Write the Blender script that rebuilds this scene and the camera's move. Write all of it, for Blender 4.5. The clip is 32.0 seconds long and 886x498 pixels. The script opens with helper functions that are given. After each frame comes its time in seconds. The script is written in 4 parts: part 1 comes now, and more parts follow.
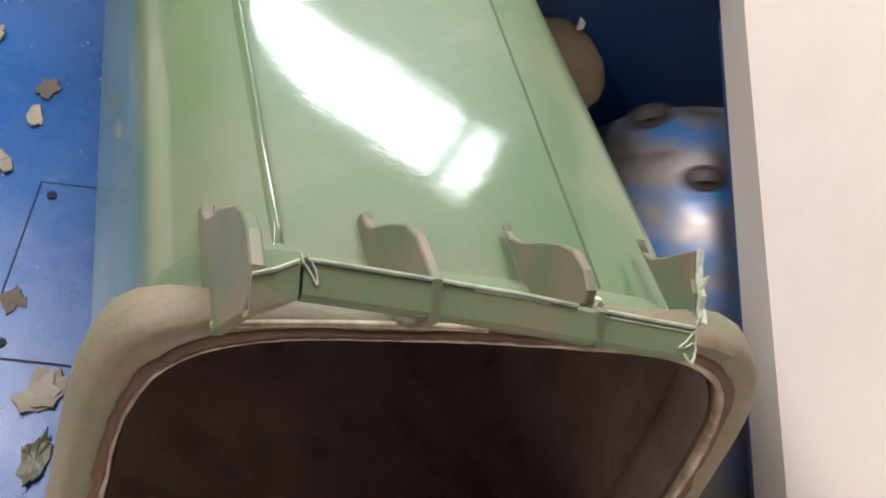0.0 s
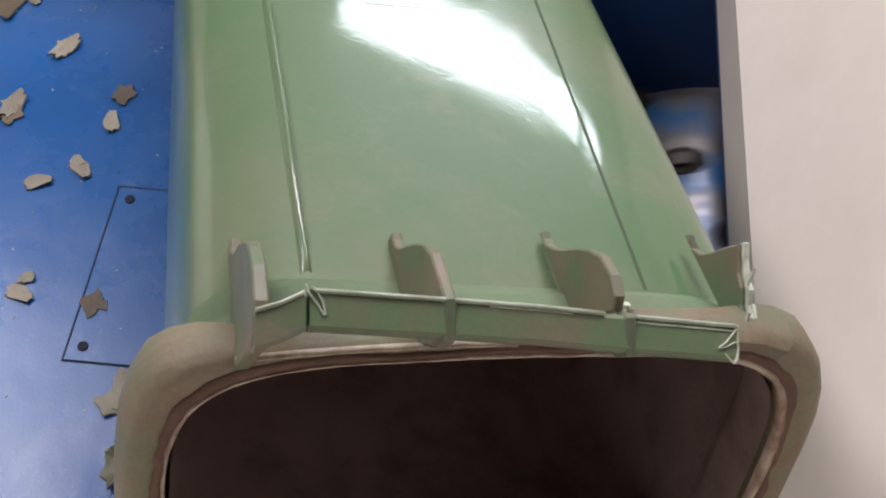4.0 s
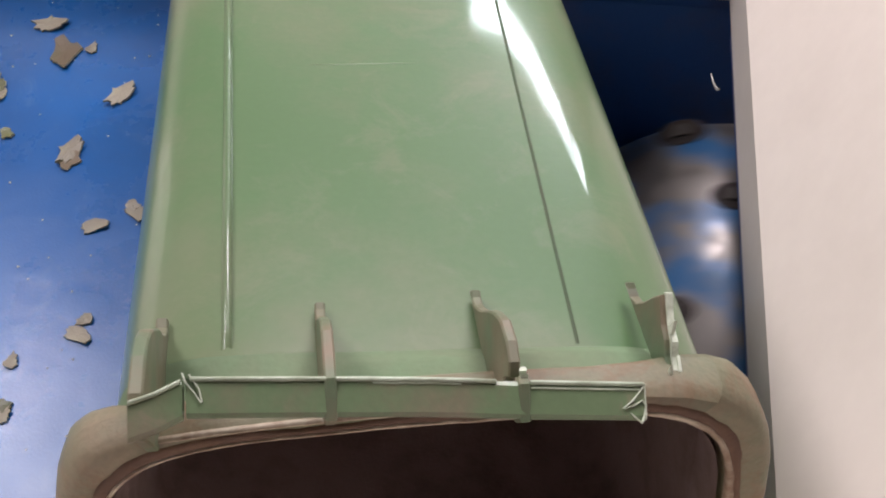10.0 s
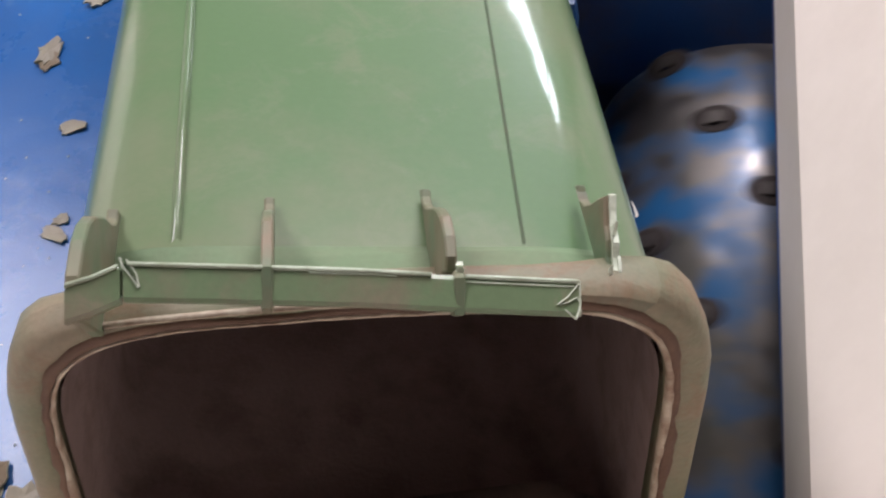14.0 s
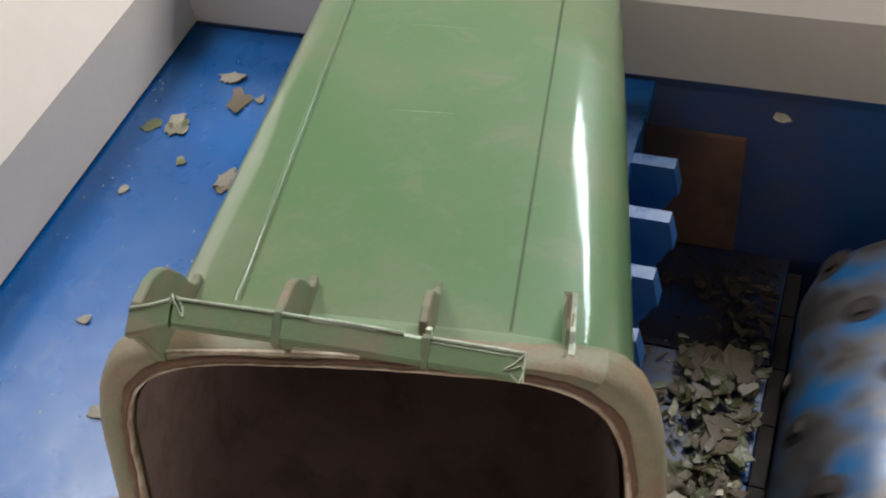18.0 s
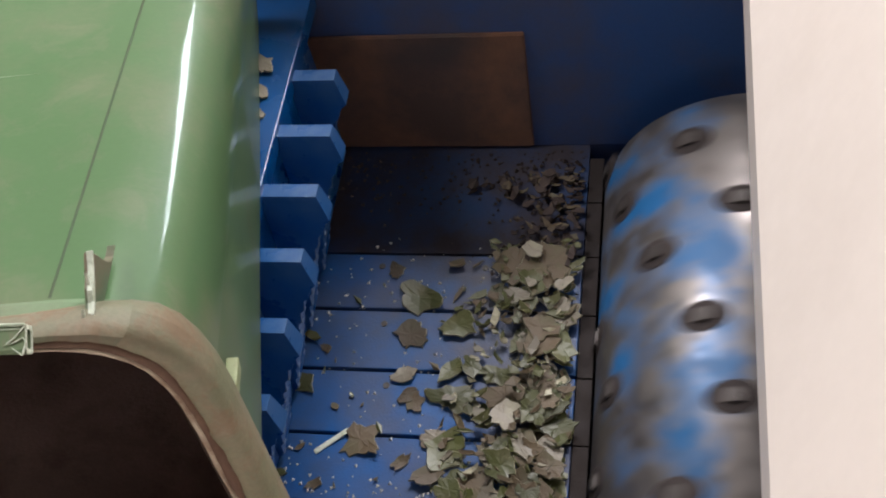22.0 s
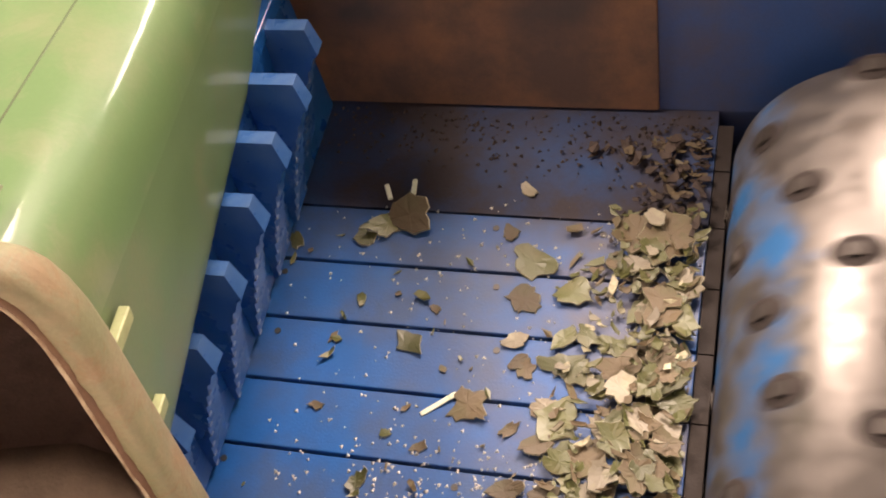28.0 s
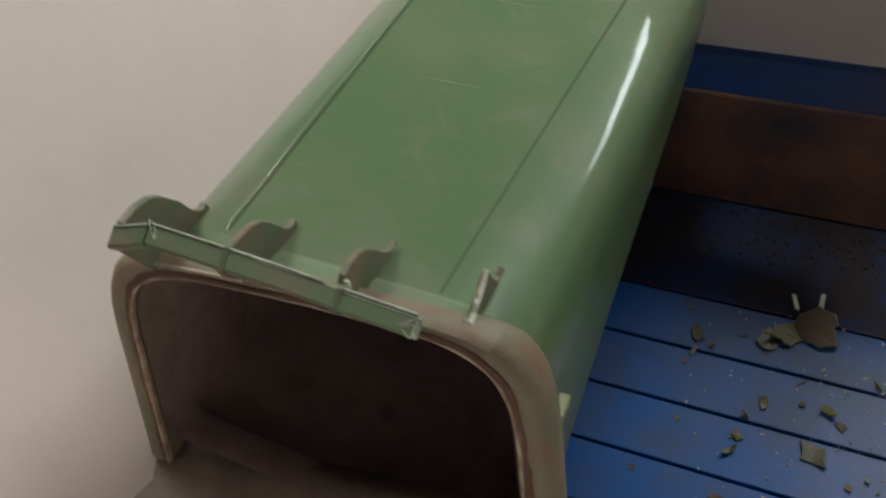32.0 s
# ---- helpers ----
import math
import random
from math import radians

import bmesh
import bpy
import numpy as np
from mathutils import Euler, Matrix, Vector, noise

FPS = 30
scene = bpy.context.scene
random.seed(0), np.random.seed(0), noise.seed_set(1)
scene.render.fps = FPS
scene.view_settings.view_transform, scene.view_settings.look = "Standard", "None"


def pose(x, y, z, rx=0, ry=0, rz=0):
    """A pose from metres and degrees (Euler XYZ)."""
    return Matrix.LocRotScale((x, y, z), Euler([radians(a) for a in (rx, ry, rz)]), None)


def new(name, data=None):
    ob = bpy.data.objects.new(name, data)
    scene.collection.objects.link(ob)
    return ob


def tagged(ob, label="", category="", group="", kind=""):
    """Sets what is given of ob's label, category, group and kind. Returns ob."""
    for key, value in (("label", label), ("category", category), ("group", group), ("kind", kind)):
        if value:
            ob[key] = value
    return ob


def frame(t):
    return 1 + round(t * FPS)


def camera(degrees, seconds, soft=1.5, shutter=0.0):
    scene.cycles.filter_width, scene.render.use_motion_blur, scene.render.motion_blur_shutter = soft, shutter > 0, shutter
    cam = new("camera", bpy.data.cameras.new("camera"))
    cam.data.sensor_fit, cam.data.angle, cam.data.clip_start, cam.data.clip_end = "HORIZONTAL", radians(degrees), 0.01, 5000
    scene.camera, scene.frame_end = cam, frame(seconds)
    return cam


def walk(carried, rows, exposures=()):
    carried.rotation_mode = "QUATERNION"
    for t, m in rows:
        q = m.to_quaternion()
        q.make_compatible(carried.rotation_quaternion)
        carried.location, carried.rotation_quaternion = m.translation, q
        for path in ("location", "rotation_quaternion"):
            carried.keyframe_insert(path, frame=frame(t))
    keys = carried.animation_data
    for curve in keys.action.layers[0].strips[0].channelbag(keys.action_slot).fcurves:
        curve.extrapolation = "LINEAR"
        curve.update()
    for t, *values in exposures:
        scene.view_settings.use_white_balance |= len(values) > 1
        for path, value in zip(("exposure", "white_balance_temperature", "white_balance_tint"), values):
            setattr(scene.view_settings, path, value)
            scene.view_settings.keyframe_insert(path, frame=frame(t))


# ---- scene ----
# Everything is in metres; z = 0 is the top of the pusher and the foot of the hopper.
PATH = [
    (0, pose(-0.0851, -0.2621, 1.1017, 32.98, -4.20, 4.98)), (0.5, pose(-0.0634, -0.2695, 1.0967, 34.21, -3.34, 4.70)),
    (1, pose(-0.0465, -0.2711, 1.0914, 34.45, -3.22, 3.48)), (1.5, pose(-0.0344, -0.2698, 1.0873, 34.38, -2.52, 3.14)),
    (2, pose(-0.0234, -0.2674, 1.0805, 33.98, -2.00, 3.35)), (2.5, pose(-0.0149, -0.2661, 1.0720, 33.95, -1.87, 3.60)),
    (3, pose(-0.0061, -0.2686, 1.0672, 33.89, -1.47, 4.21)), (3.5, pose(0.0070, -0.2612, 1.0620, 33.28, -1.06, 4.88)),
    (5.5, pose(0.0445, -0.3028, 1.1132, 35.83, 0.55, 8.01)), (6, pose(0.0510, -0.2955, 1.1174, 35.71, 0.94, 7.06)),
    (6.5, pose(0.0453, -0.2944, 1.1124, 36.51, 0.44, 7.20)), (7, pose(0.0501, -0.2822, 1.1089, 35.54, 0.32, 6.15)),
    (7.5, pose(0.0509, -0.2760, 1.0995, 35.10, 0.32, 6.11)), (8, pose(0.0489, -0.2714, 1.0976, 34.75, 0.27, 6.08)),
    (8.5, pose(0.0491, -0.2680, 1.0972, 34.66, 0.30, 6.08)), (9, pose(0.0484, -0.2671, 1.0948, 34.69, 0.66, 6.04)),
    (9.5, pose(0.0422, -0.2708, 1.0969, 35.13, 0.99, 6.21)), (10, pose(0.0419, -0.2706, 1.0962, 35.15, 1.20, 6.54)),
    (10.5, pose(0.0407, -0.2701, 1.0929, 35.15, 1.12, 6.49)), (11, pose(0.0404, -0.2701, 1.0945, 34.98, 1.18, 6.35)),
    (11.5, pose(0.0405, -0.2727, 1.0936, 34.71, 1.51, 6.66)), (12, pose(0.0370, -0.2727, 1.0905, 34.30, 1.52, 7.20)),
    (12.5, pose(0.0345, -0.2712, 1.0892, 32.83, 1.07, 7.85)), (13, pose(0.0342, -0.2733, 1.0901, 31.84, 0.93, 7.86)),
    (13.5, pose(0.0327, -0.2713, 1.0995, 32.50, 0.91, 6.17)), (14, pose(0.0129, -0.2836, 1.0934, 31.15, 0.91, 7.82)),
    (14.5, pose(-0.0018, -0.3096, 1.1057, 32.28, 2.79, 11.64)), (15, pose(-0.0189, -0.3280, 1.1216, 35.35, 2.92, 15.65)),
    (15.5, pose(-0.0317, -0.3477, 1.1326, 37.29, 3.60, 17.24)), (17.5, pose(0.0655, -0.4016, 1.1644, 40.78, 6.74, 20.31)),
    (18, pose(0.0724, -0.4031, 1.1884, 41.23, 7.12, 19.10)), (18.5, pose(0.0832, -0.4219, 1.1958, 42.33, 7.45, 18.67)),
    (19, pose(0.0879, -0.4296, 1.1890, 42.80, 7.57, 18.79)), (19.5, pose(0.0837, -0.4076, 1.1794, 40.62, 7.57, 17.42)),
    (20, pose(0.0923, -0.3769, 1.1623, 39.65, 8.22, 16.78)), (20.5, pose(0.1545, -0.3379, 1.1718, 37.49, 8.97, 10.90)),
    (21, pose(0.1764, -0.3250, 1.1680, 36.47, 7.95, 6.93)), (21.5, pose(0.1804, -0.3190, 1.1602, 35.55, 8.56, 6.77)),
    (22, pose(0.1851, -0.3142, 1.1600, 34.69, 8.99, 7.11)), (22.5, pose(0.1774, -0.3115, 1.1579, 34.83, 9.53, 7.83)),
    (23, pose(0.1857, -0.3107, 1.1548, 34.69, 10.20, 8.49)), (23.5, pose(0.1882, -0.3106, 1.1459, 34.68, 10.81, 8.57)),
    (24, pose(0.1749, -0.3145, 1.1402, 34.44, 10.95, 8.92)), (24.5, pose(0.1760, -0.3098, 1.1479, 34.12, 11.18, 9.96)),
    (26.5, pose(0.1551, -0.3029, 1.1114, 34.30, 11.21, 9.60)), (27, pose(0.1592, -0.3094, 1.1003, 34.25, 11.52, 9.88)),
    (27.5, pose(0.1440, -0.3094, 1.1050, 34.21, 11.42, 10.89)), (28, pose(0.1311, -0.3058, 1.1087, 34.21, 11.22, 11.93)),
    (28.5, pose(0.1296, -0.3151, 1.1029, 34.05, 11.26, 12.50)), (29, pose(0.1443, -0.3294, 1.1005, 34.51, 11.52, 13.26)),
    (29.5, pose(0.1176, -0.3387, 1.0991, 34.54, 12.27, 15.72)), (30, pose(0.0984, -0.3714, 1.1070, 37.10, 14.29, 20.44)),
    (30.5, pose(0.0634, -0.3820, 1.1315, 38.70, 14.51, 22.04)), (31, pose(0.0140, -0.3833, 1.1489, 39.30, 15.54, 26.40)),
    (31.5, pose(-0.0876, -0.4160, 1.2042, 40.47, 14.51, 25.68)), (32, pose(-0.2316, -0.4402, 1.2907, 39.60, 11.85, 24.95)),
]
cam = camera(43.56, 32.0, soft=2.0, shutter=0.5)
walk(cam, PATH, exposures=[(0, 0.66, 6200, 13), (1, 0.34, 6200, 12), (3, 0.22, 5900, 15), (5, 0.34, 6100, 14), (7, 0.42, 6100, 15), (12.3, 0.48, 6150, 16), (13.2, 0.54, 6100, 16), (14, 0.54, 6000, 15), (15, 0.9, 7300, 14), (17.5, 0.4, 6000, 5), (19, 0.35, 6000, 8), (20, 0.7, 6400, 12),
                            (21, 0.62, 6000, 10), (22.5, 0.62, 6100, 10), (24.5, 0.7, 6500, 12), (26.5, 1.2, 8000, 18), (28, 1.55, 8200, 20), (29.5, 1.62, 8000, 18), (30, 1.55, 7100, 16), (31, 0.5, 6000, 10), (31.5, 0.04, 5900, 7), (32, -0.4, 6200, 7)])

# ---- world and lamps ----
world = bpy.data.worlds.new("hall_world")
scene.world = world
world.use_nodes = True
world.node_tree.nodes["Background"].inputs["Color"].default_value = (0.9, 0.95, 1.0, 1)
world.node_tree.nodes["Background"].inputs["Strength"].default_value = 0.02


def area_lamp(x, y, z, sx, sy, watts, colour=(1.0, 0.92, 0.88)):
    d = bpy.data.lights.new("overhead_light", "AREA")
    d.shape, d.size, d.size_y, d.energy, d.color = "RECTANGLE", sx, sy, watts, colour
    ob = new("overhead_light", d)
    ob.matrix_world = pose(x, y, z)
    return ob


# two broad unseen panels added as the hall's overhead light, tuned by brightness
LAMPS = [(-2.4, 1.35, 3.4, 1.2, 1.5, 100), (0.7, 3.8, 3.6, 2.6, 1.6, 262)]
for lamp in LAMPS:
    area_lamp(*lamp)


# ---- materials ----
def nodes_of(name):
    m = bpy.data.materials.new(name)
    m.use_nodes = True
    nt = m.node_tree
    return m, nt, nt.nodes["Principled BSDF"]


def surface(name, colour, rough=0.5, metal=0.0, dirt=(0.1, 0.07, 0.05), dirt_amount=0.3, scale=14.0, grain=220.0, bump=0.15,
            rough_var=0.15, rnd=0.0, spec=0.5, hard=0.12, level=0.58, vary=0.10, coat=0.0, spots=None):
    """A paint, plastic or metal with large stains, a fine grain and a light relief."""
    m, nt, bsdf = nodes_of(name)
    n, l = nt.nodes, nt.links
    tc = n.new("ShaderNodeTexCoord")
    big = n.new("ShaderNodeTexNoise")
    big.inputs["Scale"].default_value, big.inputs["Detail"].default_value, big.inputs["Roughness"].default_value = scale, 6, 0.62
    fine = n.new("ShaderNodeTexNoise")
    fine.inputs["Scale"].default_value, fine.inputs["Detail"].default_value = grain, 3
    for t in (big, fine):
        l.new(tc.outputs["Object"], t.inputs["Vector"])
    ramp = n.new("ShaderNodeMapRange")
    ramp.inputs["From Min"].default_value, ramp.inputs["From Max"].default_value = level - hard, level + hard
    ramp.inputs["To Max"].default_value = dirt_amount
    l.new(big.outputs["Fac"], ramp.inputs["Value"])
    mix = n.new("ShaderNodeMix")
    mix.data_type = "RGBA"
    mix.inputs["A"].default_value, mix.inputs["B"].default_value = (*colour, 1), (*dirt, 1)
    l.new(ramp.outputs["Result"], mix.inputs["Factor"])
    hsv = n.new("ShaderNodeHueSaturation")
    l.new(mix.outputs["Result"], hsv.inputs["Color"])
    if spots:
        # a second kind of stain: colour, amount, scale, level
        blot = n.new("ShaderNodeTexNoise")
        blot.inputs["Scale"].default_value, blot.inputs["Detail"].default_value, blot.inputs["Roughness"].default_value, blot.inputs["Distortion"].default_value = spots[2], 7, 0.7, 0.6
        l.new(tc.outputs["Object"], blot.inputs["Vector"])
        edge = n.new("ShaderNodeMapRange")
        edge.inputs["From Min"].default_value, edge.inputs["From Max"].default_value, edge.inputs["To Max"].default_value = spots[3], spots[3] + 0.10, spots[1]
        l.new(blot.outputs["Fac"], edge.inputs["Value"])
        over = n.new("ShaderNodeMix")
        over.data_type = "RGBA"
        over.inputs["B"].default_value = (*spots[0], 1)
        l.new(mix.outputs["Result"], over.inputs["A"])
        l.new(edge.outputs["Result"], over.inputs["Factor"])
        l.new(over.outputs["Result"], hsv.inputs["Color"])
    val = n.new("ShaderNodeMapRange")
    val.inputs["To Min"].default_value, val.inputs["To Max"].default_value = 1 - vary, 1 + vary
    l.new(fine.outputs["Fac"], val.inputs["Value"])
    if rnd:
        info = n.new("ShaderNodeObjectInfo")
        r = n.new("ShaderNodeMapRange")
        r.inputs["To Min"].default_value, r.inputs["To Max"].default_value = 1 - rnd, 1 + rnd
        l.new(info.outputs["Random"], r.inputs["Value"])
        mul = n.new("ShaderNodeMath")
        mul.operation = "MULTIPLY"
        l.new(val.outputs["Result"], mul.inputs[0])
        l.new(r.outputs["Result"], mul.inputs[1])
        l.new(mul.outputs["Value"], hsv.inputs["Value"])
    else:
        l.new(val.outputs["Result"], hsv.inputs["Value"])
    l.new(hsv.outputs["Color"], bsdf.inputs["Base Color"])
    rr = n.new("ShaderNodeMapRange")
    rr.inputs["To Min"].default_value, rr.inputs["To Max"].default_value = max(0.03, rough - rough_var), min(1, rough + rough_var)
    l.new(big.outputs["Fac"], rr.inputs["Value"])
    l.new(rr.outputs["Result"], bsdf.inputs["Roughness"])
    bsdf.inputs["Metallic"].default_value = metal
    bsdf.inputs["Specular IOR Level"].default_value = spec
    bsdf.inputs["Coat Weight"].default_value, bsdf.inputs["Coat Roughness"].default_value = coat, 0.06
    bmp = n.new("ShaderNodeBump")
    bmp.inputs["Strength"].default_value, bmp.inputs["Distance"].default_value = bump, 0.002
    l.new(fine.outputs["Fac"], bmp.inputs["Height"])
    l.new(bmp.outputs["Normal"], bsdf.inputs["Normal"])
    return m


M_GREEN = surface("green_plastic", (0.094, 0.172, 0.074), 0.36, dirt=(0.165, 0.182, 0.105), dirt_amount=0.7, scale=5, grain=160, bump=0.03, rough_var=0.1, coat=0.6, vary=0.05, spec=0.22, spots=((0.19, 0.21, 0.13), 0.3, 11, 0.52))
M_RIM = surface("dusty_rim_plastic", (0.168, 0.170, 0.098), 0.58, dirt=(0.245, 0.19, 0.125), dirt_amount=0.85, scale=13, bump=0.32, level=0.52, hard=0.12, vary=0.15, spots=((0.20, 0.115, 0.060), 0.5, 24, 0.50))
M_FLANK = surface("dusty_flank_plastic", (0.090, 0.155, 0.072), 0.5, dirt=(0.145, 0.155, 0.090), dirt_amount=0.7, scale=7, grain=160, bump=0.04, rough_var=0.1, vary=0.06, coat=0.2, spec=0.25)
# darkened green for the shade of a step and of a crack
M_LINE_SHADE = surface("shaded_green_plastic", (0.058, 0.090, 0.046), 0.6, scale=30, spec=0.2)
M_WORNGREEN = surface("scratched_green_plastic", (0.24, 0.31, 0.20), 0.5, scale=40)
M_COLLAR = surface("matt_green_plastic", (0.165, 0.240, 0.135), 0.7, dirt=(0.18, 0.19, 0.125), dirt_amount=0.8, scale=9, bump=0.1, spec=0.2)
M_BAR = surface("bar_green_plastic", (0.165, 0.235, 0.122), 0.45, dirt=(0.235, 0.20, 0.135), dirt_amount=0.85, scale=13, bump=0.1, coat=0.2, level=0.55, hard=0.08, spots=((0.30, 0.24, 0.18), 0.6, 34, 0.60))
M_RIBS = surface("dull_green_plastic", (0.125, 0.175, 0.10), 0.5, dirt=(0.17, 0.13, 0.085), dirt_amount=0.6, scale=20, grain=70, bump=0.10)
M_RIM_FRONT = surface("olive_rim_plastic", (0.125, 0.135, 0.075), 0.55, dirt=(0.17, 0.13, 0.085), dirt_amount=0.8, scale=16, bump=0.3, level=0.54, hard=0.1, vary=0.14, spots=((0.165, 0.100, 0.054), 0.5, 28, 0.50))
M_JOINT = surface("dark_joint_dirt", (0.010, 0.014, 0.030), 0.7, spec=0.2, scale=40)
M_CREASE = surface("brown_grime_line", (0.105, 0.055, 0.032), 0.75, dirt=(0.17, 0.10, 0.06), dirt_amount=0.8, scale=30, bump=0.3)
M_LIP = surface("brown_dusty_plastic", (0.165, 0.125, 0.100), 0.65, dirt=(0.085, 0.064, 0.052), dirt_amount=0.8, scale=12, level=0.52, bump=0.3, spots=((0.27, 0.15, 0.09), 0.6, 20, 0.60))
M_GRIME = surface("brown_grime", (0.29, 0.215, 0.195), 0.6, dirt=(0.09, 0.055, 0.045), dirt_amount=0.55, scale=18, bump=0.3)
M_TORN = surface("torn_pale_plastic", (0.70, 0.75, 0.62), 0.6, dirt=(0.3, 0.35, 0.22), dirt_amount=0.6, scale=90, bump=0.4)
# worn bar edge, made pale for the highlight along it
M_RIDGE_GLINT = surface("worn_glint_plastic", (0.56, 0.64, 0.50), 0.3, dirt=(0.20, 0.22, 0.13), dirt_amount=0.9, scale=22, level=0.5, coat=0.4)
M_WORN = surface("scuffed_pale_plastic", (0.46, 0.39, 0.29), 0.6, dirt=(0.22, 0.14, 0.09), dirt_amount=0.9, scale=40, level=0.5)
M_TAG = surface("pale_yellow_green_plastic", (0.30, 0.34, 0.17), 0.5, scale=30)
M_BLUE = surface("blue_paint", (0.002, 0.078, 0.28), 0.28, dirt=(0.010, 0.078, 0.25), dirt_amount=0.5, scale=7, grain=300, bump=0.08, rough_var=0.10, spec=0.45, spots=((0.07, 0.15, 0.33), 0.4, 16, 0.56))
M_BLUE_FLOOR = surface("worn_blue_paint", (0.004, 0.082, 0.29), 0.40, dirt=(0.040, 0.060, 0.105), dirt_amount=0.6, scale=9, grain=260, bump=0.15, rough_var=0.16, rnd=0.08, level=0.52)
M_WORNBLUE = surface("worn_pale_blue_paint", (0.10, 0.20, 0.48), 0.35, dirt=(0.3, 0.3, 0.34), dirt_amount=0.8, scale=30, level=0.5)
# floor paint under brown grime, darkened further by the chamber wall's painted shade
M_GRIME_SHADE_FLOOR = surface("grimy_shaded_blue_paint", (0.012, 0.042, 0.125), 0.6, spec=0.3, dirt=(0.036, 0.026, 0.026), dirt_amount=0.92, scale=6, grain=200, bump=0.3, level=0.46, hard=0.12)
M_DARKBLUE = surface("dark_blue_paint", (0.024, 0.080, 0.26), 0.5, dirt=(0.085, 0.078, 0.11), dirt_amount=0.8, scale=4, level=0.54)
M_CREAM = surface("cream_paint", (0.80, 0.72, 0.65), 0.42, dirt=(0.60, 0.52, 0.45), dirt_amount=0.3, scale=3, grain=60, bump=0.02, vary=0.025)
M_RUST = surface("rusty_steel", (0.20, 0.096, 0.054), 0.6, dirt=(0.072, 0.048, 0.042), dirt_amount=0.85, scale=8, level=0.48, bump=0.3)
M_STEEL = surface("dark_steel", (0.09, 0.085, 0.08), 0.42, metal=0.7, dirt=(0.05, 0.035, 0.03), dirt_amount=0.6, scale=30)
M_POCKET = surface("oily_dark_steel", (0.045, 0.036, 0.034), 0.75, spec=0.2, dirt=(0.02, 0.016, 0.015), dirt_amount=0.7, scale=40)
M_CUTTER = surface("worn_cutter_steel", (0.075, 0.066, 0.062), 0.5, metal=0.5, dirt=(0.05, 0.04, 0.035), dirt_amount=0.8, scale=50, level=0.5)
M_SWARF = surface("dark_brown_swarf", (0.055, 0.036, 0.028), 0.8, dirt=(0.03, 0.02, 0.018), dirt_amount=0.8, scale=40, level=0.5)
M_KNIFE = surface("brown_smeared_steel", (0.028, 0.022, 0.021), 0.75, spec=0.25, dirt=(0.022, 0.016, 0.014), dirt_amount=0.9, scale=22, level=0.48, bump=0.3)
M_EDGE = surface("worn_bright_steel", (0.26, 0.33, 0.47), 0.35, metal=0.6, dirt=(0.15, 0.15, 0.17), dirt_amount=0.6, scale=60)
M_HALL = surface("hall_plaster", (0.58, 0.56, 0.54), 0.8, scale=1.5)
M_GROUND = surface("concrete", (0.28, 0.27, 0.25), 0.8, scale=2)


def dust_shade_tone(m, dust, where, amount, scale):
    """Lays a patchy colour (dust, painted shade or glare, plain tone) over a material where the object's y, x or z lies
    past a line: where = (axis, from, to).
    """
    nt = m.node_tree
    n, l = nt.nodes, nt.links
    bsdf = n["Principled BSDF"]
    old = bsdf.inputs["Base Color"].links[0].from_socket
    tc, sep, noise = n.new("ShaderNodeTexCoord"), n.new("ShaderNodeSeparateXYZ"), n.new("ShaderNodeTexNoise")
    l.new(tc.outputs["Object"], sep.inputs["Vector"])
    l.new(tc.outputs["Object"], noise.inputs["Vector"])
    noise.inputs["Scale"].default_value, noise.inputs["Detail"].default_value = scale, 7
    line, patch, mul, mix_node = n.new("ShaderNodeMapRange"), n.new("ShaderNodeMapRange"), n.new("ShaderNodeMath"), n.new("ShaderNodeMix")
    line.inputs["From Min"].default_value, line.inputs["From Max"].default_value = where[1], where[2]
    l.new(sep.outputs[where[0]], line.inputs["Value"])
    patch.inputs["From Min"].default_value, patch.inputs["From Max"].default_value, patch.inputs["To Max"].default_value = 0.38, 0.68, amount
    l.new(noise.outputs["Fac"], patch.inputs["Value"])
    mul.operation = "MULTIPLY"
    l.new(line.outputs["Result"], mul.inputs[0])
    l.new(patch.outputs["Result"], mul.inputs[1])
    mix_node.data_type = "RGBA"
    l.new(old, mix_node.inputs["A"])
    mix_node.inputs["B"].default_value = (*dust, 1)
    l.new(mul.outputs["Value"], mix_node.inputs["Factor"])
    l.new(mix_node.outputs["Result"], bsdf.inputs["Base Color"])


dust_shade_tone(M_GREEN, (0.205, 0.19, 0.12), ("Y", 0.12, 0.045), 0.45, 14)
dust_shade_tone(M_GREEN, (0.20, 0.215, 0.14), ("X", -0.27, -0.31), 0.4, 9)
dust_shade_tone(M_GREEN, (0.20, 0.245, 0.15), ("Y", 0.1, 0.5), 0.18, 2.5)
dust_shade_tone(M_RIBS, (0.22, 0.165, 0.11), ("Z", -0.05, 0.0), 0.9, 25)
# pale dust on the plate's near end, with the glare there painted in
dust_shade_tone(M_BLUE, (0.10, 0.17, 0.30), ("Y", 0.30, 0.08), 0.5, 12)
# the hopper walls' shade on the plate's far end, put into the paint
dust_shade_tone(M_BLUE, (0.003, 0.034, 0.125), ("Y", 0.30, 0.85), 1.0, 3)
dust_shade_tone(M_BLUE_FLOOR, (0.085, 0.07, 0.07), ("X", -0.42, -0.05), 0.95, 11)
# bars darken towards the far wall: brown dirt plus shade put into the colour
dust_shade_tone(M_BLUE_FLOOR, (0.024, 0.017, 0.019), ("Y", 0.55, 0.72), 0.8, 9)
# the wear plate turns darker and less orange towards its top
dust_shade_tone(M_RUST, (0.055, 0.042, 0.042), ("Z", -0.21, -0.13), 1.0, 6)
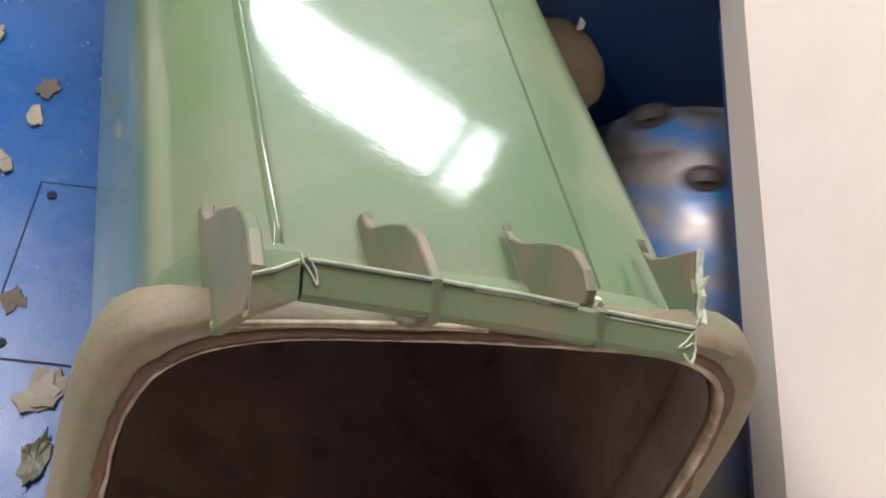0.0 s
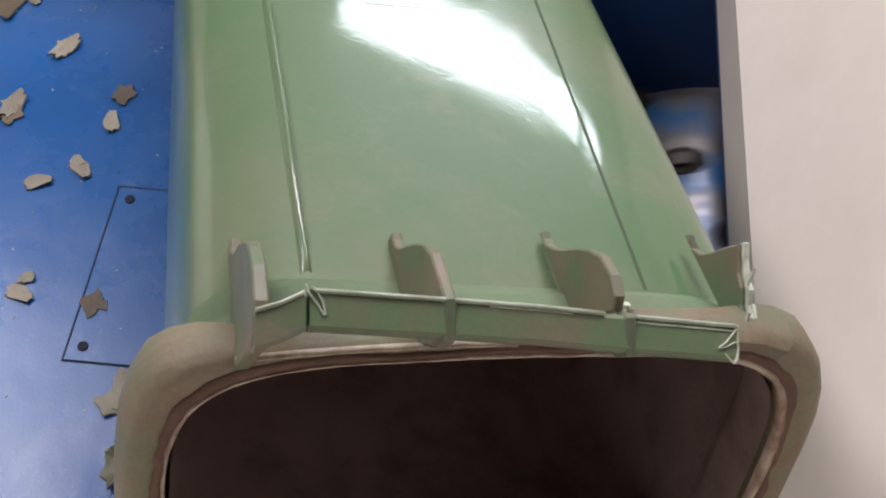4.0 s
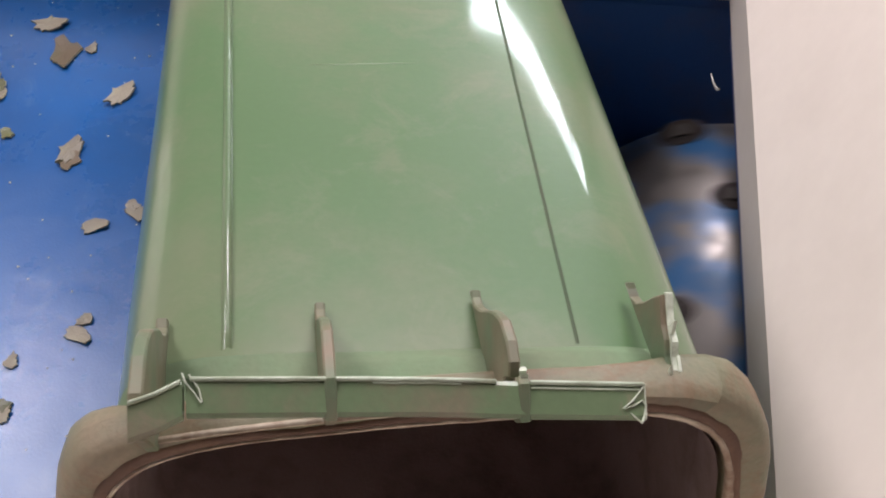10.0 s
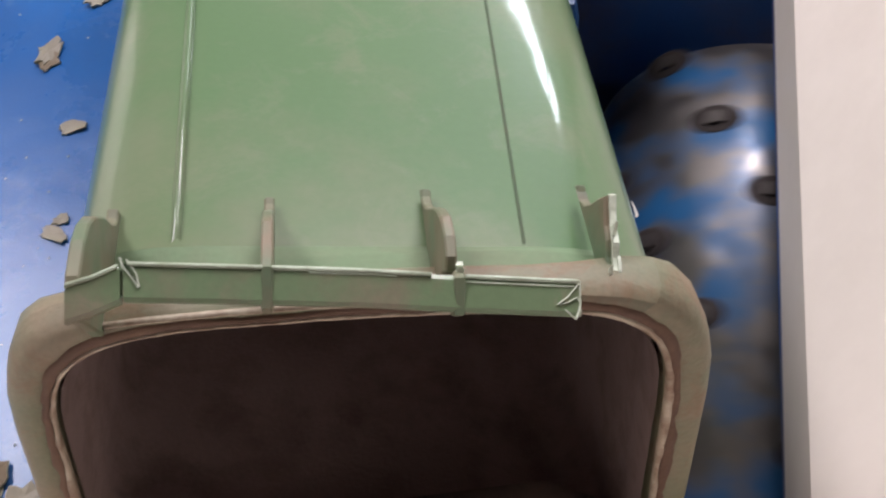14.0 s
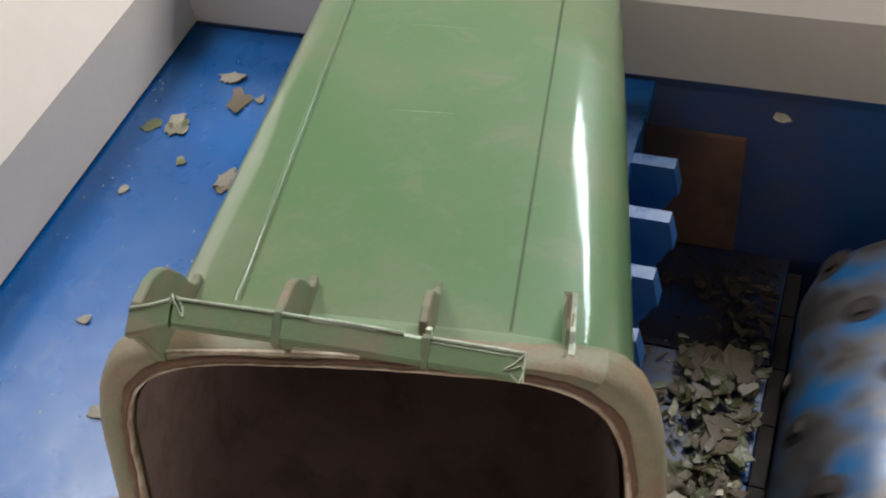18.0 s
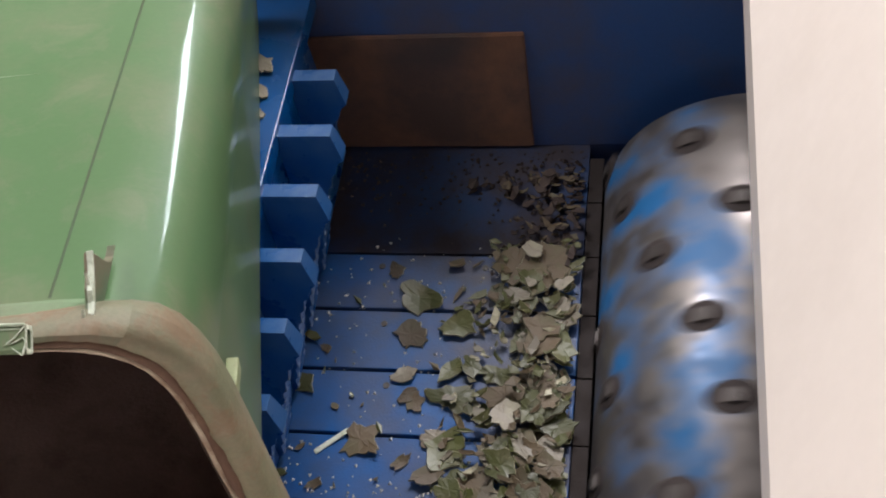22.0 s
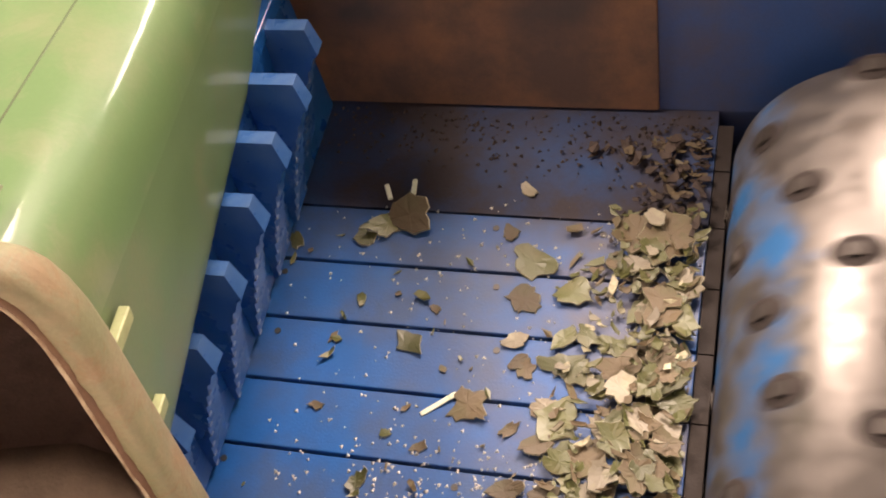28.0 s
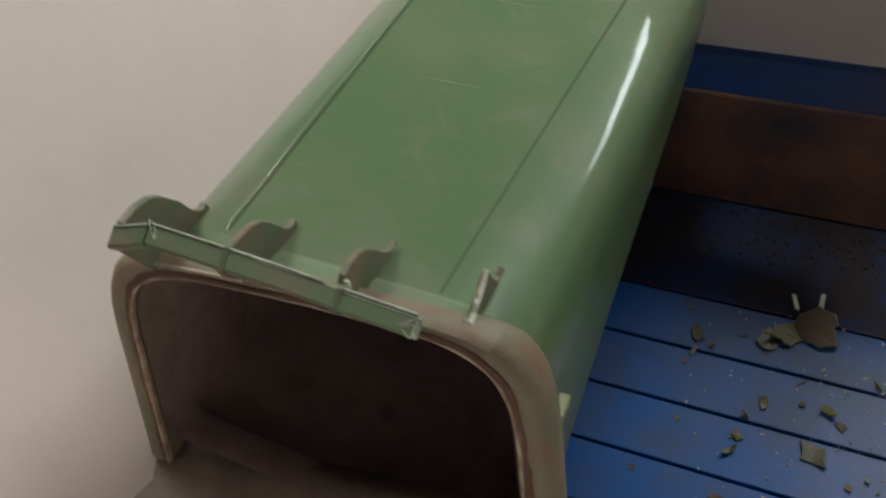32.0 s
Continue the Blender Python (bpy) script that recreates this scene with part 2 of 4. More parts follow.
# inside darkened away from the lit left wall, light put into the colour
dust_shade_tone(M_GRIME, (0.05, 0.03, 0.024), ("X", -0.40, -0.2), 0.4, 5)


def wavy(m, scale, strength):
    """Gives a glossy moulded surface slow uneven waves, in its base and its clear top."""
    nt = m.node_tree
    n, l = nt.nodes, nt.links
    bsdf = n["Principled BSDF"]
    fine = bsdf.inputs["Normal"].links[0].from_node
    tc, noise, bmp = n.new("ShaderNodeTexCoord"), n.new("ShaderNodeTexNoise"), n.new("ShaderNodeBump")
    noise.inputs["Scale"].default_value, noise.inputs["Detail"].default_value = scale, 2
    l.new(tc.outputs["Object"], noise.inputs["Vector"])
    l.new(noise.outputs["Fac"], bmp.inputs["Height"])
    bmp.inputs["Strength"].default_value, bmp.inputs["Distance"].default_value = strength, 0.004
    l.new(bmp.outputs["Normal"], fine.inputs["Normal"])
    l.new(fine.outputs["Normal"], bsdf.inputs["Coat Normal"])


wavy(M_GREEN, 8, 0.13)
wavy(M_BLUE, 14, 0.25)


def glow(name, colour, strength):
    m, nt, bsdf = nodes_of(name)
    bsdf.inputs["Base Color"].default_value = (0, 0, 0, 1)
    bsdf.inputs["Emission Color"].default_value, bsdf.inputs["Emission Strength"].default_value = (*colour, 1), strength
    return m


M_DAY = glow("daylight", (0.95, 1.0, 0.99), 18.0)


def rotor_material():
    """Blue paint worn through to bright steel over one side and in patches."""
    m, nt, bsdf = nodes_of("worn_rotor_paint")
    n, l = nt.nodes, nt.links
    tc = n.new("ShaderNodeTexCoord")
    big = n.new("ShaderNodeTexNoise")
    big.inputs["Scale"].default_value, big.inputs["Detail"].default_value = 9.0, 6
    l.new(tc.outputs["Object"], big.inputs["Vector"])
    sector = n.new("ShaderNodeVectorMath")
    sector.operation = "DOT_PRODUCT"
    sector.inputs[1].default_value = (4.2, 0.0, -0.3)
    l.new(tc.outputs["Object"], sector.inputs[0])
    side = n.new("ShaderNodeMapRange")
    side.inputs["From Min"].default_value, side.inputs["From Max"].default_value = 0.45, 0.85
    side.inputs["To Min"].default_value, side.inputs["To Max"].default_value = 0.0, 0.17
    l.new(sector.outputs["Value"], side.inputs["Value"])
    add = n.new("ShaderNodeMath")
    add.operation = "ADD"
    l.new(big.outputs["Fac"], add.inputs[0])
    l.new(side.outputs["Result"], add.inputs[1])
    worn = n.new("ShaderNodeMapRange")
    worn.inputs["From Min"].default_value, worn.inputs["From Max"].default_value = 0.39, 0.55
    l.new(add.outputs["Value"], worn.inputs["Value"])
    mix = n.new("ShaderNodeMix")
    mix.data_type = "RGBA"
    mix.inputs["A"].default_value, mix.inputs["B"].default_value = (0.020, 0.115, 0.29, 1), (0.22, 0.20, 0.19, 1)
    l.new(worn.outputs["Result"], mix.inputs["Factor"])
    l.new(mix.outputs["Result"], bsdf.inputs["Base Color"])
    met = n.new("ShaderNodeMath")
    met.operation = "MULTIPLY"
    met.inputs[1].default_value = 0.8
    l.new(worn.outputs["Result"], met.inputs[0])
    l.new(met.outputs["Value"], bsdf.inputs["Metallic"])
    # scuffs round the drum and pitted steel
    fine = n.new("ShaderNodeTexNoise")
    fine.inputs["Scale"].default_value, fine.inputs["Detail"].default_value = 38.0, 8
    l.new(tc.outputs["Object"], fine.inputs["Vector"])
    gloss = n.new("ShaderNodeMapRange")
    gloss.inputs["From Min"].default_value, gloss.inputs["From Max"].default_value = 0.35, 0.65
    gloss.inputs["To Min"].default_value, gloss.inputs["To Max"].default_value = 0.28, 0.52
    l.new(fine.outputs["Fac"], gloss.inputs["Value"])
    l.new(gloss.outputs["Result"], bsdf.inputs["Roughness"])
    relief = n.new("ShaderNodeBump")
    relief.inputs["Strength"].default_value, relief.inputs["Distance"].default_value = 0.14, 0.003
    l.new(fine.outputs["Fac"], relief.inputs["Height"])
    l.new(relief.outputs["Normal"], bsdf.inputs["Normal"])
    return m


M_ROTOR = rotor_material()
M_CRUMB = surface("pale_plastic_crumb", (0.72, 0.70, 0.64), 0.4, dirt=(0.3, 0.3, 0.2), dirt_amount=0.5, scale=60)
CHIP_MATS = [surface("green_chip_plastic", (0.066, 0.072, 0.022), 0.42, dirt=(0.104, 0.090, 0.042), dirt_amount=0.6, scale=25, rnd=0.35),
             surface("brown_chip_plastic", (0.088, 0.062, 0.033), 0.6, dirt=(0.082, 0.078, 0.036), dirt_amount=0.7, scale=25, rnd=0.35),
             surface("pale_chip_plastic", (0.19, 0.165, 0.12), 0.5, dirt=(0.3, 0.3, 0.2), dirt_amount=0.5, scale=25, rnd=0.25)]


M_CHIP_EDGE = surface("pale_torn_chip_edge", (0.42, 0.39, 0.27), 0.45, dirt=(0.12, 0.11, 0.058), dirt_amount=0.85, scale=60, level=0.54)


# ---- mesh helpers ----
def part(name, bm, material, parent=None, label=""):
    """Links a bmesh as one mesh object under a thing or a part."""
    me = bpy.data.meshes.new(name)
    bm.to_mesh(me)
    bm.free()
    for m in material if isinstance(material, (list, tuple)) else [material]:
        me.materials.append(m)
    ob = new(name, me)
    ob.parent = parent
    if label:
        tagged(ob, label)
    return ob


def box(bm, x0, x1, y0, y1, z0, z1, bevel=0.0):
    made = bmesh.ops.create_cube(bm, size=1)
    bmesh.ops.scale(bm, vec=(x1 - x0, y1 - y0, z1 - z0), verts=made["verts"])
    bmesh.ops.translate(bm, vec=((x0 + x1) / 2, (y0 + y1) / 2, (z0 + z1) / 2), verts=made["verts"])
    if bevel:
        edges = list({e for v in made["verts"] for e in v.link_edges})
        bmesh.ops.bevel(bm, geom=edges, offset=bevel, segments=2, affect="EDGES", profile=0.5)
    return bm


def boxed(*a, bevel=0.0):
    return box(bmesh.new(), *a, bevel=bevel)


def prism(points, axis, a, b):
    """A bmesh: the outline points (two numbers each) drawn out from a to b along the axis."""
    bm = bmesh.new()

    def at(p, q):
        return {"x": (q, p[0], p[1]), "y": (p[0], q, p[1]), "z": (p[0], p[1], q)}[axis]
    lo, hi = [bm.verts.new(at(p, a)) for p in points], [bm.verts.new(at(p, b)) for p in points]
    k = len(points)
    bm.faces.new(lo)
    bm.faces.new(hi[::-1])
    for i in range(k):
        bm.faces.new((lo[i], hi[i], hi[(i + 1) % k], lo[(i + 1) % k]))
    bmesh.ops.recalc_face_normals(bm, faces=bm.faces)
    return bm


def loft(rings, closed=True, cap0=False, cap1=False, smooth=True):
    bm = bmesh.new()
    vs = [[bm.verts.new(p) for p in r] for r in rings]
    k = len(rings[0])
    for a, b in zip(vs, vs[1:]):
        for i in range(k if closed else k - 1):
            f = bm.faces.new((a[i], a[(i + 1) % k], b[(i + 1) % k], b[i]))
            f.smooth = smooth
    if cap0:
        bm.faces.new(vs[0][::-1])
    if cap1:
        bm.faces.new(vs[-1])
    bmesh.ops.recalc_face_normals(bm, faces=bm.faces)
    return bm




def structure(ob, label, category):
    return tagged(ob, label, category, kind="structure")


# ---- hall ----
structure(part("ground", boxed(-6, 6, -6, 7, -1.5, -1.4), M_GROUND), "grey concrete floor of the workshop hall", "floor")
structure(part("ceiling", boxed(-6, 6, -6, 7, 4.0, 4.1), M_HALL), "pale plastered ceiling of the workshop hall", "ceiling")
NORTH = new("wall_north")
structure(NORTH, "pale plastered hall wall with a long window", "wall")
WX0, WX1, WZ0, WZ1 = 0.1, 2.44, 1.58, 2.07
for a in ((-6, WX0, -1.4, 4.0), (WX1, 6, -1.4, 4.0), (WX0, WX1, -1.4, WZ0), (WX0, WX1, WZ1, 4.0)):
    part("wall_panel", boxed(a[0], a[1], 7, 7.1, a[2], a[3]), M_HALL, NORTH)
window = new("window_1")
structure(window, "long bright workshop window with one mullion", "window")
part("window_sill", boxed(WX0, WX1, 6.95, 7.1, WZ0, WZ0 + 0.02), M_HALL, window)
part("mullion", boxed(2.10, 2.16, 7.0, 7.08, WZ0 + 0.02, WZ1), M_STEEL, window)
structure(part("backdrop", boxed(WX0 - 0.5, WX1 + 0.5, 7.2, 7.21, WZ0 - 0.5, WZ1 + 0.5), M_DAY), "bright overcast daylight outside the window", "backdrop")
for nm, a in (("wall_south", (-6, 6, -6.1, -6)), ("wall_east", (6, 6.1, -6, 7)), ("wall_west", (-6.1, -6, -6, 7))):
    structure(part(nm, boxed(*a, -1.4, 4.0), M_HALL), "plain pale plastered hall wall", "wall")

# ---- hopper and chamber ----
XL, XR, YB, YF = -1.035, 0.287, 0.958, -0.16
BAND, FLARE, TOP, LOW_TOP, NORTH_TOP = 0.15, 0.30, 0.62, 0.555, 0.40
FLOOR_Z = -0.312


def hopper_wall(name, side):
    """One side of the feed hopper: an upright foot and a flared plate above it, 6 mm thick."""
    thing = new(name)
    t, band = 0.006, 0.10 if side == "R" else BAND
    if side in "LR":
        x, d = (XL, -1) if side == "L" else (XR, 1)
        foot = [(x, 0.006), (x, band), (x + d * t, band), (x + d * t, 0.006)]
        flare = [(x, band), (x + d * FLARE, TOP), (x + d * (FLARE + t), TOP), (x + d * t, band)]
        part("foot_plate", prism(foot, "y", YF, YB), M_CREAM, thing)
        bm = bmesh.new()
        e0, e1 = (YF, YB), (YF - FLARE, YB + FLARE)
        vs = [bm.verts.new(p) for p in ((x, e0[0], band), (x, e0[1], band), (x + d * FLARE, e1[1], TOP), (x + d * FLARE, e1[0], TOP))]
        bm.faces.new(vs)
        part("flared_plate", bm, M_CREAM, thing)
    else:
        y, d = (YB, 1) if side == "B" else (YF, -1)
        foot = [(y, 0.006), (y, BAND), (y + d * t, BAND), (y + d * t, 0.006)]
        part("foot_plate", prism(foot, "x", XL, XR + 0.03), M_CREAM, thing)
        bm = bmesh.new()
        top = NORTH_TOP if side == "B" else LOW_TOP
        f = FLARE * (top - BAND) / (TOP - BAND)
        vs = [bm.verts.new(p) for p in ((XL, y, BAND), (XR, y, BAND), (XR + f, y + d * f, top), (XL - f, y + d * f, top))]
        bm.faces.new(vs)
        part("flared_plate", bm, M_CREAM, thing)
    return structure(thing, "cream painted steel hopper wall with flared upper plate", "hopper wall")


for nm, sd in (("hopper_wall_west", "L"), ("hopper_wall_east", "R"), ("hopper_wall_north", "B"), ("hopper_wall_south", "F")):
    hopper_wall(nm, sd)

# chamber housing under the hopper
YC = 0.90
structure(part("wall_chamber_north", prism([(YB + 0.002, 0.004), (YB + 0.03, 0.004), (YB + 0.03, -0.75), (YC, -0.75), (YC, FLOOR_Z), (YB + 0.002, -0.012)], "x", XL - 1.2, 0.75), M_DARKBLUE), "dark blue painted steel chamber wall with a sloping shoulder", "chamber wall")
structure(part("wall_chamber_south", boxed(XL - 1.2, 0.75, YF - 0.02, YF, -0.75, 0.004), M_DARKBLUE), "dark blue painted steel chamber wall", "chamber wall")
structure(part("wall_chamber_east", boxed(0.75, 0.77, YF, YC, -0.75, 0.004), M_DARKBLUE), "dark blue painted steel chamber wall", "chamber wall")
structure(part("wall_chamber_top", boxed(XR + 0.002, 0.75, YF, YC, -0.012, 0.004), M_DARKBLUE), "dark blue painted steel cover over the rotor", "chamber wall")
structure(part("wall_chamber_west_cover", boxed(XL - 1.2, XL - 0.002, YF, YB, 0.008, 0.02), M_DARKBLUE), "dark blue painted steel cover over the pusher", "chamber wall")
structure(part("chamber_bottom", boxed(XL - 1.2, 0.75, YF, YC, -0.77, -0.75), M_DARKBLUE), "dark steel bottom under the rotor", "chamber floor")

structure(part("machine_base", boxed(XL - 1.1, 0.70, YF + 0.02, YC - 0.02, -1.4, -0.771, bevel=0.01), M_DARKBLUE), "dark blue painted steel base under the shredder", "machine base")

# rust-brown wear plate on the far chamber wall
def wall_y(z):
    """The far chamber wall leans out from the floor to the hopper's foot."""
    return YC + (YB + 0.002 - YC) * (z - FLOOR_Z) / (-0.012 - FLOOR_Z)


bm = prism([(wall_y(FLOOR_Z + 0.004) - 0.009, FLOOR_Z + 0.004), (wall_y(FLOOR_Z + 0.004) - 0.0006, FLOOR_Z + 0.004), (wall_y(-0.085) - 0.0006, -0.085), (wall_y(-0.085) - 0.009, -0.085)], "x", -0.95, -0.040)
bmesh.ops.bevel(bm, geom=list(bm.edges), offset=0.002, segments=2, affect="EDGES")
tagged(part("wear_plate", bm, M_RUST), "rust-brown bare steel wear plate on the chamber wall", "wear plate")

# slatted chamber floor
PITCH, LINE0 = 0.1080, 0.668
floor_thing = new("chamber_floor")
structure(floor_thing, "worn blue painted steel floor bars with dark joints", "floor")
k0, k1 = 0, 7
part("rear_plate", boxed(XL - 0.3, 0.055, LINE0 + 0.004, YC - 0.001, FLOOR_Z - 0.03, FLOOR_Z - 0.0005), M_GRIME_SHADE_FLOOR, floor_thing, "grimy plate along the chamber wall, its shade painted in")
for k in range(k0, k1 + 1):
    y1 = LINE0 - k * PITCH
    y0 = y1 - PITCH + 0.005
    y1 = min(y1, YC - 0.014)
    y0 = max(y0, YF)
    if y1 - y0 > 0.02:
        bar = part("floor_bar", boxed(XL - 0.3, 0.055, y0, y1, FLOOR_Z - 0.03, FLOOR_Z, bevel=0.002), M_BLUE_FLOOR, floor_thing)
        if k > 3:
            part("worn_end", boxed(0.047, 0.0555, y0 + 0.003, y1 - 0.003, FLOOR_Z - 0.006, FLOOR_Z + 0.0012, bevel=0.001), M_WORNBLUE, bar, "bright worn end of the floor bar")
        for hx in (-0.62, -0.27, -0.10):
            part("bolt_head", prism([(hx + (k % 3) * 0.02 + 0.0055 * math.cos(radians(a)), (y0 + y1) / 2 + 0.028 + 0.0055 * math.sin(radians(a))) for a in range(0, 360, 45)], "z", FLOOR_Z - 0.001, FLOOR_Z + 0.0012), M_STEEL, bar)
part("joint_bed", boxed(XL - 0.3, 0.05, YF, YC - 0.014, FLOOR_Z - 0.06, FLOOR_Z - 0.031), M_STEEL, floor_thing)


# ---- pusher ----
ram = new("pusher_ram")
tagged(ram, "blue painted steel pusher with a row of serrated front fins", "pusher")
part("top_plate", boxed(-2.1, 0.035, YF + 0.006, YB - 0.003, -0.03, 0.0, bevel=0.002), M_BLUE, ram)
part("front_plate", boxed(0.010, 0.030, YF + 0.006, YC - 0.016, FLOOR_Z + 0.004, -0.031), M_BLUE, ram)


TEETH = 11


def nose(f):
    """The front line of a fin from its chamfer down to its foot."""
    if f < 0.16:
        return 0.114 + 0.009 * f / 0.16, -0.010 - 0.048 * f / 0.16
    g = (f - 0.16) / 0.84
    return 0.123 - 0.088 * g ** 0.65, -0.058 - 0.244 * g


def fin_bm():
    """A fin that thickens towards its foot, with a flat top and a serrated nose that runs back under it."""
    bm = bmesh.new()
    outline = [(0.031, -0.010), (0.114, -0.010)]
    for i in range(4 * TEETH + 1):
        f = i / (4 * TEETH)
        x, z = nose(f)
        tooth = 0.004 * (i % 4) / 3 if f > 0.16 else 0.0
        outline.append((x + tooth, z))
    outline += [(0.031, FLOOR_Z + 0.008)]

    def near(z):
        return -0.022 - 0.040 * (-0.010 - z) / 0.28
    lo, hi = [bm.verts.new((x, near(z), z)) for x, z in outline], [bm.verts.new((x, 0, z)) for x, z in outline]
    k = len(outline)
    bm.faces.new(lo)
    bm.faces.new(hi[::-1])
    for i in range(k):
        bm.faces.new((lo[i], hi[i], hi[(i + 1) % k], lo[(i + 1) % k]))
    bmesh.ops.recalc_face_normals(bm, faces=bm.faces)
    return bm


TOOTH = {}
for k in range(-1, 7):
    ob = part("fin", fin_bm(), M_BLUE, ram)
    ob.location = (-0.014 if k == -1 else 0, 0.690 - k * PITCH, 0)
    for i in range(3, TEETH):
        if i not in TOOTH:
            f = (4 * i + 3) / (4 * TEETH)
            x, z = nose(f)
            h = 0.040 * (-0.010 - z) / 0.28
            TOOTH[i] = part("tooth", boxed(x + 0.0025, x + 0.0052, -0.0222 - h, -0.0155 - 0.95 * h, z - 0.002, z + 0.002), M_EDGE, ob, "bright worn tooth")
        else:
            tooth = tagged(new("tooth", TOOTH[i].data), "bright worn tooth")
            tooth.parent = ob


# ---- rotor ----
RX, RZ, RR, RY0, RY1 = 0.320, -0.335, 0.237, -0.13, 0.845
rotor = new("rotor")
rotor.location = (RX, (RY0 + RY1) / 2, RZ)
tagged(rotor, "spinning steel rotor drum with worn blue paint and dark knives", "rotor")
L2 = (RY1 - RY0) / 2
rings = []
for y, r in ((-L2, 0.05), (-L2, RR - 0.02), (-L2 + 0.006, RR), (L2 - 0.045, RR), (L2 - 0.018, RR - 0.008), (L2, RR - 0.030), (L2, 0.05)):
    rings.append([(r * math.cos(2 * math.pi * i / 72), y, r * math.sin(2 * math.pi * i / 72)) for i in range(72)])
part("drum", loft(rings, cap0=True, cap1=True), M_ROTOR, rotor)
part("shaft", loft([[(0.05 * math.cos(2 * math.pi * i / 24), y, 0.05 * math.sin(2 * math.pi * i / 24)) for i in range(24)] for y in (-L2 - 0.03, L2 + 0.085)], cap0=True, cap1=True), M_STEEL, rotor)


def knife_holder_bm():
    """An oval steel pocket with a raised lip, and the square knife in it."""
    rings = []
    for s, z in ((1.0, -0.004), (1.0, 0.0006), (0.92, 0.0016), (0.6, 0.0012), (0.2, 0.0012)):
        ring = []
        for i in range(20):
            x, y = s * 0.036 * math.cos(2 * math.pi * i / 20), s * 0.024 * math.sin(2 * math.pi * i / 20)
            ring.append((x, y, z + math.sqrt(RR * RR - x * x) - RR))
        rings.append(ring)
    return loft(rings, cap1=True)


first = None
for k in range(16):
    y = -L2 + 0.035 + k * (2 * L2 - 0.07) / 15
    for j in range(4):
        a = radians(j * 90 + (k % 2) * 40 + abs(k - 7.5) * 9)
        h = part("knife_pocket", knife_holder_bm(), M_POCKET, rotor) if first is None else first.copy()
        if first is None:
            first = h
            kn = None
        else:
            scene.collection.objects.link(h)
        h.matrix_basis = Matrix.Rotation(-a, 4, "Y") @ Matrix.Translation((RR, y, 0)) @ Matrix.Rotation(radians(90), 4, "Y")
        kn2 = part("knife", boxed(-0.012, 0.012, -0.010, 0.010, -0.004, 0.007, bevel=0.001), M_CUTTER, h) if kn is None else kn.copy()
        if kn is None:
            kn = kn2
        else:
            scene.collection.objects.link(kn2)
            kn2.parent = h
            kn2.matrix_parent_inverse = Matrix()

# counter knife bar between floor and rotor
counter = new("counter_knife")
tagged(counter, "worn blue counter knife bar beside the rotor", "knife bar")
part("carrier", boxed(0.0565, 0.078, YF, YC - 0.03, FLOOR_Z - 0.09, FLOOR_Z - 0.0135), M_KNIFE, counter)
for k in range(-2, 8):
    y1 = LINE0 - k * PITCH
    ins = part("knife_insert", boxed(0.0565, 0.080, max(YF, y1 - PITCH + 0.002), min(y1, YC - 0.03), FLOOR_Z - 0.013, FLOOR_Z - 0.001, bevel=0.001), M_KNIFE, counter)
    if k < 4:
        continue
    part("worn_edge", boxed(0.0575, 0.062, max(YF, y1 - PITCH + 0.004), y1 - 0.002, FLOOR_Z - 0.0005, FLOOR_Z + 0.0025, bevel=0.001), M_WORNBLUE, ins, "bright worn edge of the insert")


# ---- bin ----
wheelie_bin = new("wheelie_bin")
tagged(wheelie_bin, "dusty green plastic wheelie bin without lid lying on its side", "bin")
BIN_L = 0.92
TOP_STEPS, BOW = 6, 0.010


def mix(a, b, f):
    return a + (b - a) * f


def outline(tl, tr, br, bl, radii, y, seg=8):
    """A rounded quadrilateral in x and z at depth y."""
    c = [Vector(p) for p in (tr, tl, bl, br)]
    out = []
    for i in range(4):
        p, a, b = c[i], (c[i - 1] - c[i]).normalized(), (c[(i + 1) % 4] - c[i]).normalized()
        r = radii[i]
        p0, p1 = p + a * r, p + b * r
        for j in range(seg + 1):
            t = j / seg
            w = 0.12 * math.sin(math.pi * t)
            q = p0 * (1 - t) ** 2 + p * 2 * t * (1 - t) + p1 * t * t
            q = q + (p - q) * w
            out.append((q.x, y, q.y))
        if i == 0:
            e0, e1 = Vector((out[-1][0], out[-1][2])), c[1] + (c[0] - c[1]).normalized() * radii[1]
            for j in range(1, TOP_STEPS + 1):
                q = e0.lerp(e1, j / (TOP_STEPS + 1))
                out.append((q.x, y, q.y))
    return out


def bowed(points, amount):
    """Lifts the upper side of an outline in a shallow bow, as the mouth is bent."""
    return [(x, y, z + amount * math.sin(math.pi * min(1.0, max(0.0, (x + 0.374) / 0.42))) if z > -0.12 else z) for x, y, z in points]


def section(y, grow=0.0):
    """The outline of the bin's shell at a depth y behind the mouth."""
    m = min(1.0, max(0.0, y - 0.034) / 0.018)
    m = m * m * (3 - 2 * m)
    f = max(0.0, y) / BIN_L
    tl = (mix(-0.373, mix(-0.366, -0.360, f), m) - grow, mix(-0.041, -0.024, m) + grow)
    tr = (mix(0.047, mix(0.066, 0.076, f) + 0.008 * min(1.0, 1.7 * f) * (1 - 0.5 * f), m) + grow, mix(-0.015, -0.030, m) + grow)
    br = (mix(0.096, mix(0.092, 0.056, f) - 0.006 * min(1.0, 2.5 * f), m) + grow, mix(-0.375, mix(-0.400, -0.372, f), m) - grow)
    bl = (mix(-0.366, mix(-0.368, -0.350, f), m) - grow, mix(-0.318, mix(-0.340, -0.325, f) - 0.012 * math.sin(math.pi * min(1.0, 1.2 * f)), m) - grow)
